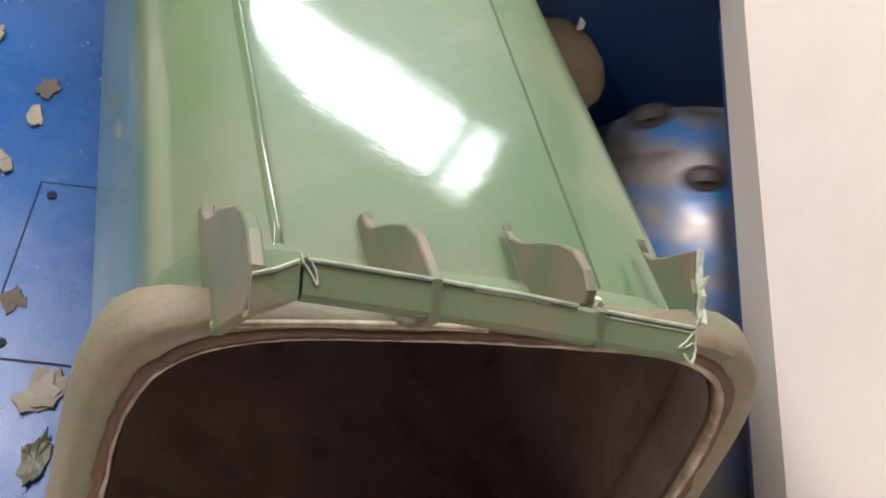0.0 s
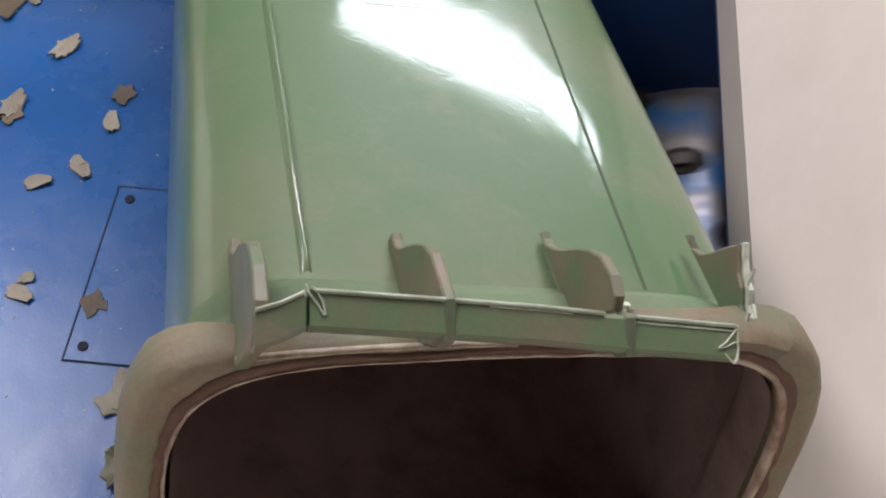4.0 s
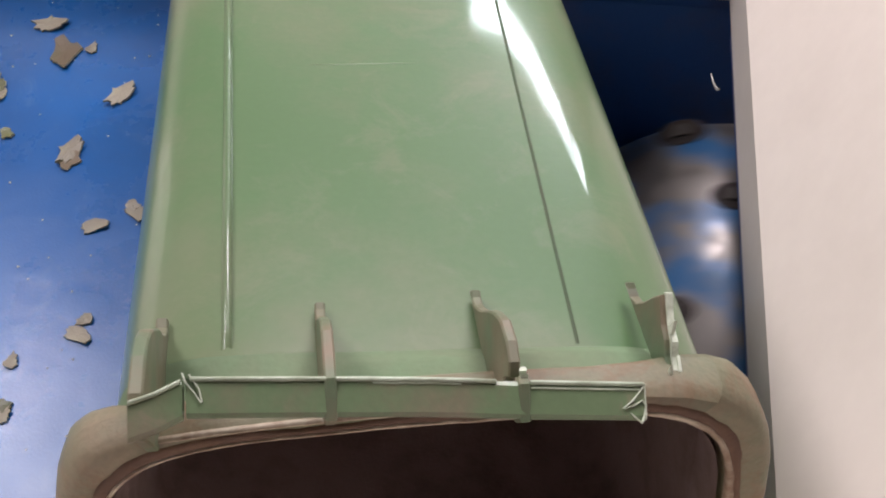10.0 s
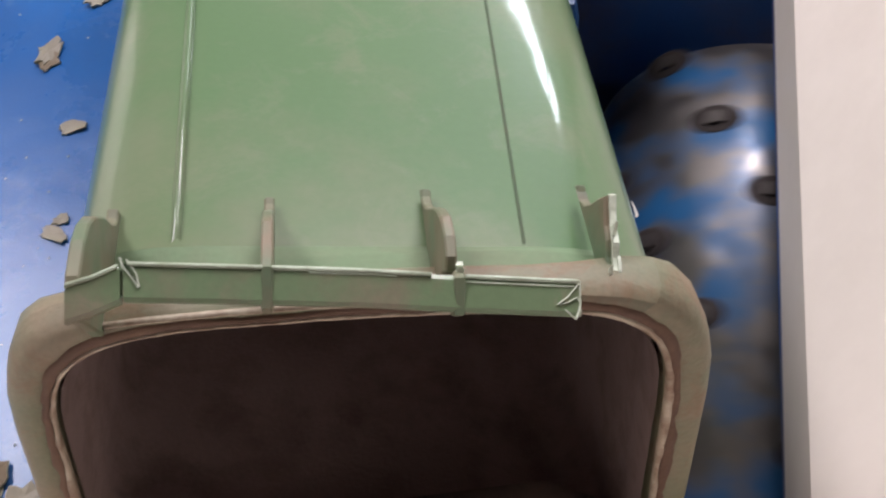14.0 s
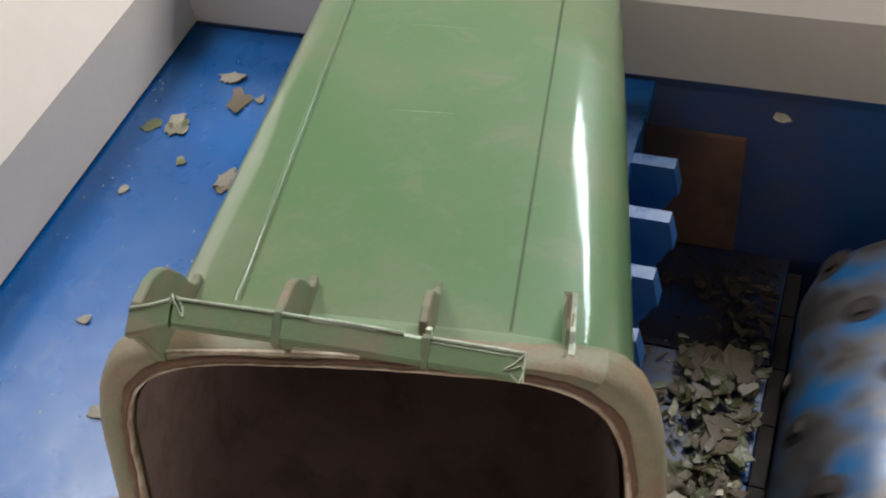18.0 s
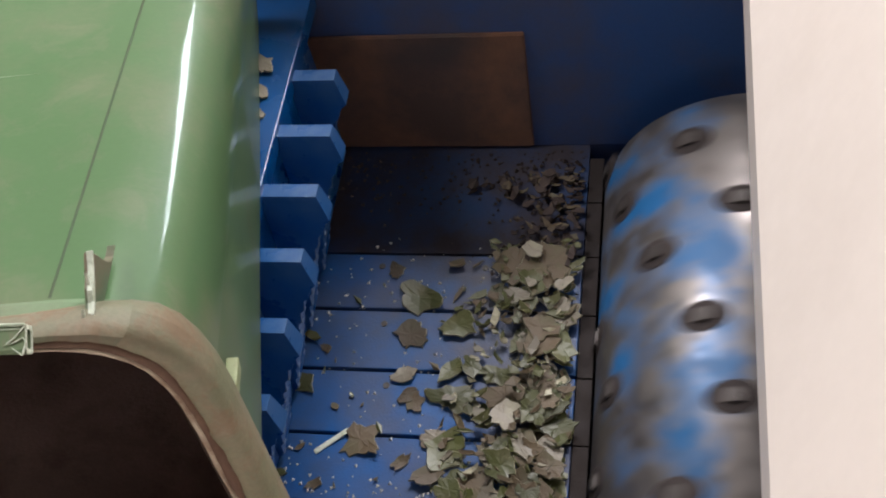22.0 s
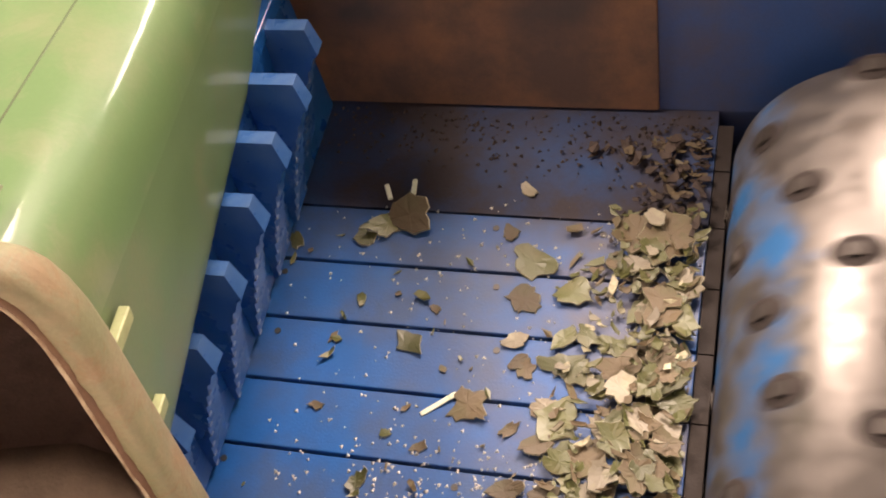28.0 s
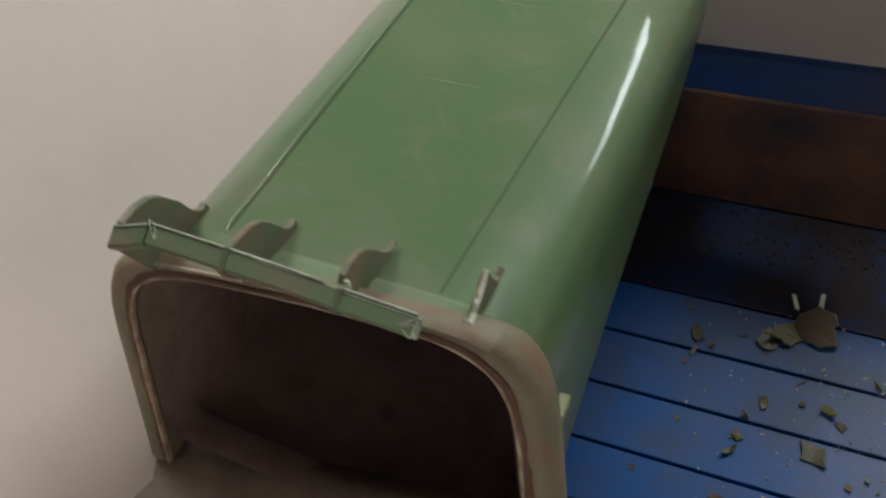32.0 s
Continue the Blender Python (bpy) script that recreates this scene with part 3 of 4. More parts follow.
    return bowed(outline(tl, tr, br, bl, (mix(0.105, 0.108, m) + grow, mix(0.100, 0.09, m) + grow, mix(0.045, 0.07, m) + grow, mix(0.06, 0.07, m) + grow), y), BOW * (1 - m))


part("collar", loft([section(y) for y in (0.0, 0.034, 0.040, 0.046, 0.0525)]), M_COLLAR, wheelie_bin)
SHELL = [section(y) for y in (0.052, 0.08, 0.126, 0.17, 0.25, 0.4, 0.55, 0.7, 0.82, 0.89)] + [section(0.91, -0.02)]
bm = loft(SHELL)
for i, f in enumerate(bm.faces):
    f.material_index = 1 if i % len(SHELL[0]) >= 26 + TOP_STEPS else 0
part("body", bm, [M_GREEN, M_FLANK], wheelie_bin)
part("base", loft([SHELL[-1], section(0.912, -0.03)], cap1=True), M_GREEN, wheelie_bin)
part("inside", loft([section(y, -0.005) for y in (-0.012, 0.034, 0.040, 0.046, 0.052, 0.1, 0.3, 0.5, 0.7, 0.87)], cap1=True), M_GRIME, wheelie_bin, "dark brown grimy inside of the bin")


def mouth_line(y, grow):
    """The rim's line: up one flank, over the bowed top and down the other, open towards the lip."""
    pts = bowed(outline((-0.374 - grow, -0.041 + grow), (0.048 + grow, -0.014 + grow), (0.113 + grow, -0.440), (-0.366 - grow, -0.372), (0.105 + grow, 0.100 + grow, 0.01, 0.01), y), BOW)
    return [pts[-1]] + pts[:19 + TOP_STEPS]


def ragged_line(y, grow, wobble, seed, count=150):
    """The rim's line in many short steps, its offset wandering by up to wobble."""
    inner, outer = ([Vector(p) for p in mouth_line(y, g)] for g in (grow, grow + 0.004))
    lengths = [0.0]
    for p, q in zip(inner, inner[1:]):
        lengths.append(lengths[-1] + (q - p).length)
    r, ring, k, drift = random.Random(seed), [], 0, 0.0
    for i in range(count + 1):
        d = lengths[-1] * i / count
        while k < len(inner) - 2 and lengths[k + 1] < d:
            k += 1
        f = (d - lengths[k]) / max(1e-9, lengths[k + 1] - lengths[k])
        drift = max(-1.0, min(1.0, 0.75 * drift + r.uniform(-0.65, 0.65)))
        p, q = inner[k].lerp(inner[k + 1], f), outer[k].lerp(outer[k + 1], f)
        ring.append(tuple(p + (q - p) * (drift * wobble / 0.004)))
    return ring


# rim: a rounded collar round the mouth with a pale worn inner edge
rings = []
for k in range(16):
    a = 2 * math.pi * k / 16
    ca, sa = math.cos(a), math.sin(a)
    g, y = 0.013 + 0.017 * math.copysign(abs(ca) ** 0.7, ca), 0.008 + 0.026 * math.copysign(abs(sa) ** 0.7, sa)
    line = mouth_line(y, g)
    # the upper side is flattened: less proud and shallower than the flanks
    flat = [min(1.0, max(0.0, min((x + 0.385) / 0.06, (0.055 - x) / 0.09))) if z > -0.10 else 0.0 for x, yy, z in line]
    rings.append([(x, yy - q * 0.8 * max(0.0, yy - 0.004), z - q * 0.62 * max(0.0, g - 0.006)) for (x, yy, z), q in zip(line, flat)])
rings.append(rings[0])
CUT = 12 + TOP_STEPS
part("rim", loft([r[:7] for r in rings], closed=False), M_RIM, wheelie_bin, "dusty brown-green rounded rim")
part("rim", loft([r[CUT:] for r in rings], closed=False), M_RIM, wheelie_bin, "dusty brown-green rounded rim")
part("rim_front", loft([r[6:CUT + 1] for r in rings[8:14]], closed=False), M_RIM_FRONT, wheelie_bin, "dull olive front of the rim")
part("rim_back", loft([r[6:CUT + 1] for r in rings[13:] + rings[1:9]], closed=False), M_RIM, wheelie_bin, "dusty tan top of the rim")
rings = [ragged_line(y, g, w, q) for g, y, w, q in ((-0.0030, -0.012, 0.0004, 1), (-0.0030, -0.0185, 0.0006, 1), (0.0004, -0.0196, 0.0016, 2), (0.0010, -0.012, 0.0016, 2))]
part("inner_edge", loft(rings + [rings[0]], closed=False), M_WORN, wheelie_bin, "pale scuffed ragged inner edge of the rim")
rings = [ragged_line(y, g, w, q) for g, y, w, q in ((0.0008, -0.0185, 0.0010, 2), (0.0018, -0.0192, 0.0014, 2), (0.0062, -0.0188, 0.0028, 3), (0.0072, -0.0165, 0.0028, 3))]
part("grime_line", loft(rings, closed=False), M_CREASE, wheelie_bin, "dark brown uneven line of grime beside the inner edge")
# pale bead where the rim's top has been bent over its front
rings = []
for x, g in ((-0.335, 0.0165), (-0.30, 0.0200), (-0.25, 0.0205), (-0.20, 0.0200), (-0.165, 0.0170)):
    z = mix(-0.041, -0.014, (x + 0.374) / 0.422) + BOW * math.sin(math.pi * (x + 0.374) / 0.42) + 0.006 + 0.38 * (g - 0.006)
    rings.append([(x, -0.0165, z + 0.0022), (x, -0.0200, z + 0.0008), (x, -0.0195, z - 0.0012), (x, -0.0150, z - 0.0010)])
part("bead", loft(rings, cap0=True, cap1=True), M_WORN, wheelie_bin, "pale bent bead on the rim")

# raised line along the upper face, and a dark strip of shade for a step
rings = []
for y, up in ((0.055, -1.0), (0.068, 1.0), (0.25, 1.0), (0.5, 1.0), (0.86, 1.0)):
    x, z, h = mix(-0.286, -0.295, (y - 0.05) / 0.6), -0.0244, 0.004 * up
    rings.append([(x - 0.0045, y, z - 0.002), (x - 0.0025, y, z + 0.7 * h), (x, y, z + h), (x + 0.002, y, z + 0.7 * h), (x + 0.0035, y, z - 0.002)])
part("raised_line", loft(rings, closed=False, smooth=True), M_GREEN, wheelie_bin)
# flat dark strip: the step's shade as colour
dirt = [[(mix(-0.043, -0.018, (y - 0.05) / 0.6) + dx, y, -0.0288 - 0.00065 + dz) for dx, dz in ((-0.0064, -0.001), (-0.0054, 0.0012), (-0.0028, 0.0012), (-0.0020, -0.001))] for y in (0.055, 0.25, 0.5, 0.86)]
part("step_shade_line", loft(dirt, closed=False), M_LINE_SHADE, wheelie_bin, "dark line along the upper face, painted shade of a small step")
for x0, x1, y0, y1 in ((-0.219, -0.118, 0.407, 0.413), (-0.225, -0.113, 0.626, 0.629)):
    bm = prism([(x0, y0), (mix(x0, x1, 0.4), mix(y0, y1, 0.4) - 0.0007), (x1, y1), (mix(x0, x1, 0.6), mix(y0, y1, 0.6) + 0.0007)], "z", -0.030, -0.0258)
    for v in bm.verts:
        v.co.z -= 0.0143 * (v.co.x + 0.354)
        v.co.z += 0.0020
    part("scratch", bm, M_WORNGREEN, wheelie_bin, "pale thin scratch")

# ribs that carry the handle bar: outlines in y and z
RIB = [(-0.020, -0.006), (-0.046, 0.018), (-0.0538, 0.0315), (-0.036, 0.0478), (-0.018, 0.046), (0.006, 0.043), (0.024, 0.034), (0.040, 0.020), (0.056, 0.003), (0.066, -0.008), (0.076, -0.0150), (0.084, -0.0165), (0.089, -0.0150), (0.092, -0.019), (0.093, -0.034), (0.012, -0.030)]
SPLIT = [(-0.014, -0.003), (-0.022, 0.010), (-0.017, 0.020), (-0.026, 0.031), (-0.022, 0.040), (-0.008, 0.044), (0.012, 0.041), (0.030, 0.030), (0.046, 0.016), (0.062, 0.000), (0.074, -0.010), (0.085, -0.0165), (0.093, -0.0180), (0.098, -0.0160), (0.101, -0.020), (0.102, -0.036), (0.012, -0.030)]
TORN = [(0.002, -0.012), (0.001, -0.003), (0.012, 0.002), (0.020, 0.010), (0.030, 0.014), (0.045, 0.027), (0.056, 0.014), (0.066, 0.000), (0.078, -0.013), (0.090, -0.019), (0.098, -0.019), (0.102, -0.016), (0.105, -0.024), (0.105, -0.040), (0.010, -0.030)]
END = [(-0.018, -0.034), (-0.048, 0.012), (-0.061, 0.030), (-0.061, 0.043), (-0.047, 0.0535), (-0.021, 0.055), (-0.002, 0.050), (0.014, 0.040), (0.043, 0.011), (0.058, -0.010), (0.070, -0.0215), (0.080, -0.0260), (0.087, -0.0240), (0.091, -0.034), (0.091, -0.060), (-0.010, -0.060)]
STUMP = [(-0.018, -0.003), (-0.042, 0.008), (-0.0515, 0.0200), (-0.036, 0.0362), (-0.028, 0.034), (-0.030, 0.022), (-0.026, 0.010)]
for x, prof, th in ((-0.330, END, 0.0042), (-0.224, RIB, 0.0036), (-0.114, SPLIT, 0.0036), (-0.110, STUMP, 0.0036), (0.001, TORN, 0.0036)):
    bm = prism(prof, "x", -th, th)
    bmesh.ops.bevel(bm, geom=[e for e in bm.edges if abs(e.verts[0].co.x - e.verts[1].co.x) < 1e-5], offset=0.0012, segments=1, affect="EDGES")
    roof = mix(-0.041, -0.015, (x + 0.374) / 0.422) + BOW * math.sin(math.pi * (x + 0.374) / 0.422) - 0.004
    for v in bm.verts:
        v.co.x += x
        v.co.z = max(v.co.z, roof)
    part("rib", bm, M_RIBS, wheelie_bin)
part("torn_edge", prism([(-0.003, -0.016), (-0.004, -0.003), (0.005, 0.001), (0.010, 0.004), (0.016, 0.012), (0.026, 0.014), (0.036, 0.022), (0.043, 0.030), (0.047, 0.027), (0.034, 0.015), (0.022, 0.006), (0.008, -0.004), (0.003, -0.018)], "x", 0.0008, 0.0052), M_TORN, wheelie_bin, "pale torn edge of the broken rib")
for dx, y, z, a in ((-0.003, 0.000, -0.006, 25), (0.004, 0.002, -0.003, -15), (0.001, 0.024, 0.014, 40)):
    splinter = part("splinter", prism([(-0.003, -0.003), (0.003, -0.002), (0.006, 0.010), (0.002, 0.007), (-0.002, 0.003)], "x", -0.0010, 0.0010), M_TORN, wheelie_bin, "pale torn splinter of the broken rib")
    splinter.matrix_basis = pose(0.001 + dx, y, z, a, 0, 0)
for y, z, a in ((-0.022, 0.030, 30), (-0.030, 0.030, -10)):
    splinter = part("splinter", prism([(-0.003, -0.006), (0.0015, -0.006), (0.003, 0.004), (0.0, 0.007)], "x", -0.0022, 0.0022), M_TORN, wheelie_bin, "pale torn splinter of the split rib")
    splinter.matrix_basis = pose(-0.109, y, z, a, 0, 0)

# handle bar: a hollow square tube, broken off at one end and cracked near the other
RIDGE = [(-0.3035, -0.0368, 0.0525), (-0.224, -0.0350, 0.0464), (-0.165, -0.0340, 0.0416), (-0.114, -0.0335, 0.0357), (-0.0345, -0.0317, 0.0272)]
STUB = [(-0.3335, -0.0525, 0.0522), (-0.320, -0.0470, 0.0525), (-0.3055, -0.0378, 0.0525)]
TUBE = [(0.0, 0.0), (-0.017, -0.0135), (-0.0085, -0.0245), (0.0085, -0.0110)]


def tube(line):
    """The bar along its upper ridge, with a wall and both ends open."""
    cy, cz = sum(p[0] for p in TUBE) / 4, sum(p[1] for p in TUBE) / 4

    def ring(p, f):
        out = []
        for i in range(4):
            for g in (0.12, 0.88):
                u, w = TUBE[i], TUBE[(i + 1) % 4]
                out.append((p[0], p[1] + cy + f * (mix(u[0], w[0], g) - cy), p[2] + cz + f * (mix(u[1], w[1], g) - cz)))
        return out
    rings = [ring(p, 1.0) for p in line] + [ring(p, 0.70) for p in reversed(line)]
    return loft(rings + [rings[0]], smooth=False)


def on_bar(line, x, f, lift=0.0):
    """The point of the bar's upper face at x, f of the way from its ridge to its lower edge."""
    for p, q in zip(line, line[1:]):
        if x <= q[0] or q is line[-1]:
            g = (x - p[0]) / (q[0] - p[0])
            return Vector((x, mix(p[1], q[1], g) - 0.017 * f - 0.62 * lift, mix(p[2], q[2], g) - 0.0135 * f + 0.78 * lift))


def stroke(line, points, width, height=0.0010):
    """A thin ragged strip laid on the bar's face along the points (x and share of the face)."""
    rings = []
    for x, f in points:
        p = on_bar(line, x, f)
        up = Vector((0, -0.62, 0.78)) * height
        side = Vector((width / 2, 0, 0))
        rings.append([tuple(p - side - up), tuple(p - side * 0.6 + up), tuple(p + side * 0.6 + up), tuple(p + side - up)])
    return loft(rings, cap0=True, cap1=True, smooth=False)


part("handle_bar", tube(STUB), M_BAR, wheelie_bin, "short bent stub of the green handle bar")
part("handle_bar", tube(RIDGE), M_BAR, wheelie_bin, "green handle bar broken off at one end")
# thin pale strips paint the bright highlight on the bar's worn ridge
for line, x0, x1, f, w in ((STUB, -0.3335, -0.3065, 0.02, 0.0015), (RIDGE, -0.3015, -0.127, 0.02, 0.0015), (RIDGE, -0.106, -0.0345, 0.02, 0.0015), (RIDGE, -0.106, -0.036, 0.17, 0.0007), (RIDGE, -0.20, -0.148, 0.12, 0.0006)):
    rings = []
    for k in range(9):
        p = on_bar(line, mix(x0, x1, k / 8), f, 0.0)
        rings.append([tuple(p + Vector((0, a * w, b * w))) for a, b in ((0.9, -0.9), (0.7, 0.7), (-0.5, 1.0), (-1.0, -0.2))])
    part("worn_ridge", loft(rings, cap0=True, cap1=True), M_RIDGE_GLINT, wheelie_bin, "pale worn ridge of the handle bar with painted highlight")
# the crack's dark gap is a strip in the shade colour
part("crack", stroke(RIDGE, [(-0.3030, 0.00), (-0.3000, 0.22), (-0.2968, 0.48)], 0.0030, 0.0008), M_LINE_SHADE, wheelie_bin, "dark gap of the crack in the handle bar")
for pts in ([(-0.3058, -0.14), (-0.3038, 0.10), (-0.2992, 0.35), (-0.2955, 0.62)], [(-0.3020, -0.10), (-0.2996, 0.06), (-0.2966, 0.26), (-0.2950, 0.60)]):
    part("torn_end", stroke(RIDGE, pts, 0.0012), M_TORN, wheelie_bin, "pale jagged crack in the handle bar")
for pts in ([(-0.0335, 0.00), (-0.0380, 0.25), (-0.0425, 0.48), (-0.0480, 0.66)], [(-0.0490, 0.70), (-0.0420, 0.62), (-0.0360, 0.46), (-0.0340, 0.62), (-0.0365, 1.05)], [(-0.0440, 0.82), (-0.0400, 0.98), (-0.0368, 1.10)]):
    part("torn_end", stroke(RIDGE, pts, 0.0014), M_TORN, wheelie_bin, "pale torn end of the handle bar")
part("torn_end", tube([(-0.0347, -0.0317, 0.0272), (-0.0335, -0.0316, 0.0271)]), M_TORN, wheelie_bin, "pale torn mouth of the hollow handle bar")
# tabs on the flank
for z, x in ((-0.162, 0.0905), (-0.295, 0.0945)):
    part("tab", boxed(x - 0.012, x, 0.024, 0.086, z - 0.009, z + 0.009, bevel=0.002), M_TAG, wheelie_bin, "pale yellow-green tab on the flank")

# front lip below the mouth
rings = []
for k in range(21):
    x = -0.480 + 0.580 * k / 20
    top = (-0.298 + 0.17 * (x - 0.01) if x < 0.01 else -0.298 - 0.62 * (x - 0.01)) - 0.020 * min(1.0, max(0.0, (-0.43 - x) / 0.05))
    rings.append([(x, y, top + z) for y, z in ((0.034, -0.004), (0.004, 0.0), (-0.010, -0.004), (-0.026, -0.016), (-0.032, -0.020), (-0.060, -0.021), (-0.082, -0.026), (-0.096, -0.040), (-0.094, -0.066), (-0.086, -0.094), (0.034, -0.094))])
lip = loft(rings, cap0=True, cap1=True)
part("front_lip", lip, M_LIP, wheelie_bin, "brown dusty front lip")


# ---- chips ----
# kind of shard, x, y on the pusher in its forward position
RAM_SPOTS = [(6, -0.434, 0.631), (1, -0.438, 0.585), (5, -0.462, 0.52), (11, -0.388, 0.326), (7, -0.569, 0.599), (1, -0.501, 0.485), (3, -0.631, 0.771), (2, -0.531, 0.703), (11, -0.474, 0.33), (0, -0.663, 0.621), (8, -0.328, 0.214), (13, -0.319, 0.225), (18, -0.311, 0.143), (0, -0.472, 0.351), (5, -0.596, 0.784), (9, -0.708, 0.697), (6, -0.455, 0.51), (10, -0.54, 0.288), (0, -0.531, 0.233), (17, -0.669, 0.826), (13, -0.713, 0.695), (16, -0.542, 0.161), (3, -0.454, 0.029), (15, -0.526, 0.221), (23, -0.45, 0.029), (18, -0.398, 0.013), (13, -0.478, 0.001), (14, -0.756, 0.688), (18, -0.713, 0.698), (20, -0.718, 0.161), (6, -0.565, 0.584), (5, -0.647, 0.295), (10, -0.725, 0.543)]
def chip_mesh(seed, size):
    """A torn flat shard, a little bent, a few millimetres thick, with a ragged edge."""
    r = random.Random(seed)
    k = r.randint(10, 15)
    bm = bmesh.new()
    pts = []
    stretch, lobes, phase, deep = r.uniform(0.5, 0.95), r.choice((2, 3, 3, 4, 5)), r.uniform(0, 6.28), r.uniform(0.05, 0.20)
    for i in range(k):
        a = 2 * math.pi * (i + r.uniform(-0.38, 0.38)) / k
        d = size * (0.86 + deep * math.sin(lobes * a + phase) + r.uniform(-0.20, 0.18))
        pts.append((d * math.cos(a), stretch * d * math.sin(a)))
    # ragged teeth on the torn sides
    teeth = []
    for i, p in enumerate(pts):
        q = pts[(i + 1) % k]
        teeth.append(p)
        if r.random() < 0.7:
            f, push = r.uniform(0.3, 0.7), r.uniform(-0.22, 0.10)
            teeth.append(((p[0] + (q[0] - p[0]) * f) * (1 + push), (p[1] + (q[1] - p[1]) * f) * (1 + push)))
    pts, k = teeth, len(teeth)
    bend, twist, th = r.uniform(0.0, 0.45) / size, r.uniform(-0.3, 0.3), r.uniform(0.0014, 0.0026)

    def z(p):
        return bend * p[0] * p[0] * 0.5 + twist * p[1] * p[0] / size + r.uniform(-0.012, 0.012) * size
    zs = [z(p) for p in pts]
    lo = [bm.verts.new((p[0], p[1], q)) for p, q in zip(pts, zs)]
    hi = [bm.verts.new((p[0] * 0.96, p[1] * 0.96, q + th)) for p, q in zip(pts, zs)]
    mid = [(p[0] * 0.5, p[1] * 0.5) for p in pts]
    mz = [bend * p[0] * p[0] * 0.5 + twist * p[1] * p[0] / size + r.uniform(-0.012, 0.014) * size for p in mid]
    ml = [bm.verts.new((*p, q)) for p, q in zip(mid, mz)]
    mh = [bm.verts.new((*p, q + th)) for p, q in zip(mid, mz)]
    cl, ch = bm.verts.new((0, 0, 0.0)), bm.verts.new((0, 0, th))
    for i in range(k):
        j = (i + 1) % k
        edge = bm.faces.new((lo[i], lo[j], hi[j], hi[i]))
        edge.material_index = 1
        bm.faces.new((ml[i], ml[j], lo[j], lo[i]))
        bm.faces.new((hi[i], hi[j], mh[j], mh[i]))
        bm.faces.new((cl, ml[j], ml[i]))
        bm.faces.new((ch, mh[i], mh[j]))
    lowest = min(v.co.z for v in bm.verts)
    bmesh.ops.translate(bm, vec=(0, 0, -lowest), verts=bm.verts)
    bmesh.ops.recalc_face_normals(bm, faces=bm.faces)
    me = bpy.data.meshes.new("chip")
    bm.to_mesh(me)
    bm.free()
    return me


WORDS = ["green", "olive", "brown", "dull brown", "pale"]
KIND = [0, 0, 1, 1, 2]
SIZES = [0.012, 0.019, 0.027, 0.034, 0.023]
CHIPS = []
for i in range(25):
    me = chip_mesh(i, SIZES[i % 5])
    me.materials.append(CHIP_MATS[KIND[(i // 5 + i) % 5]])
    me.materials.append(M_CHIP_EDGE)
    CHIPS.append(me)


def chip(i, x, y, z, tilt=0.0, turn=0.0, group="", where="floor bars"):
    ob = new("plastic_chip", CHIPS[i])
    ob.matrix_world = pose(x, y, z, tilt, tilt * 0.6, turn)
    return tagged(ob, f"torn {WORDS[(i // 5 + i) % 5]} plastic chip on the {where}", "plastic chip", group)


rng = random.Random(5)
PILE = "shredded chips on the chamber floor"
for q in range(130):
    f = rng.random() ** 0.34
    x = -0.21 + 0.250 * f
    y = 0.02 + 0.64 * rng.random() if f > 0.6 else rng.uniform(0.0, 0.46)
    layer = 0.0 if f < 0.66 else rng.choice([0.0, 0.003, 0.007, 0.012, 0.018, 0.024])
    chip(rng.randrange(25), x, y, FLOOR_Z + 0.001 + layer, rng.uniform(-14, 14) if layer else 0, rng.uniform(0, 360), PILE)

# large shards: radius, kind (0 olive, 1 brown, 2 pale), x, y, height over the bars
LARGE = [(0.047, 0, -0.198, 0.583, 1), (0.036, 1, -0.203, 0.517, 1), (0.034, 0, -0.130, 0.533, 4), (0.042, 0, -0.121, 0.410, 3), (0.023, 2, -0.204, 0.446, 3), (0.020, 1, -0.193, 0.414, 1),
         (0.036, 1, -0.255, 0.337, 1), (0.028, 0, -0.363, 0.428, 1), (0.044, 0, -0.124, 0.326, 2), (0.029, 1, -0.146, 0.285, 6), (0.037, 1, -0.015, 0.326, 22), (0.044, 1, -0.047, 0.646, 12),
         (0.056, 1, 0.000, 0.635, 18), (0.031, 2, -0.051, 0.247, 20), (0.036, 1, -0.003, 0.253, 26), (0.030, 0, -0.132, 0.455, 5), (0.036, 1, -0.044, 0.409, 16), (0.033, 0, -0.002, 0.387, 28),
         (0.030, 1, 0.012, 0.434, 22), (0.027, 0, -0.099, 0.459, 9), (0.018, 1, -0.189, 0.305, 1), (0.016, 0, -0.457, 0.494, 1), (0.013, 1, -0.336, 0.489, 1), (0.014, 1, -0.481, 0.311, 1),
         (0.011, 0, -0.367, 0.279, 1), (0.015, 1, -0.313, 0.264, 1), (0.026, 0, -0.391, 0.203, 1), (0.018, 1, -0.243, 0.637, 1), (0.021, 0, -0.596, 0.595, 1), (0.033, 0, -0.039, 0.298, 24),
         (0.030, 1, 0.028, 0.299, 24), (0.031, 0, -0.111, 0.264, 8), (0.022, 0, 0.020, 0.520, 20), (0.026, 1, -0.030, 0.555, 14), (0.024, 0, -0.075, 0.590, 8), (0.030, 0, -0.070, 0.180, 16),
         (0.028, 1, -0.180, 0.215, 3), (0.024, 0, -0.260, 0.150, 1)]
for q, (size, kind, x, y, up) in enumerate(LARGE):
    me = chip_mesh(100 + q, size)
    me.materials.append(CHIP_MATS[kind])
    me.materials.append(M_CHIP_EDGE)
    ob = new("plastic_chip", me)
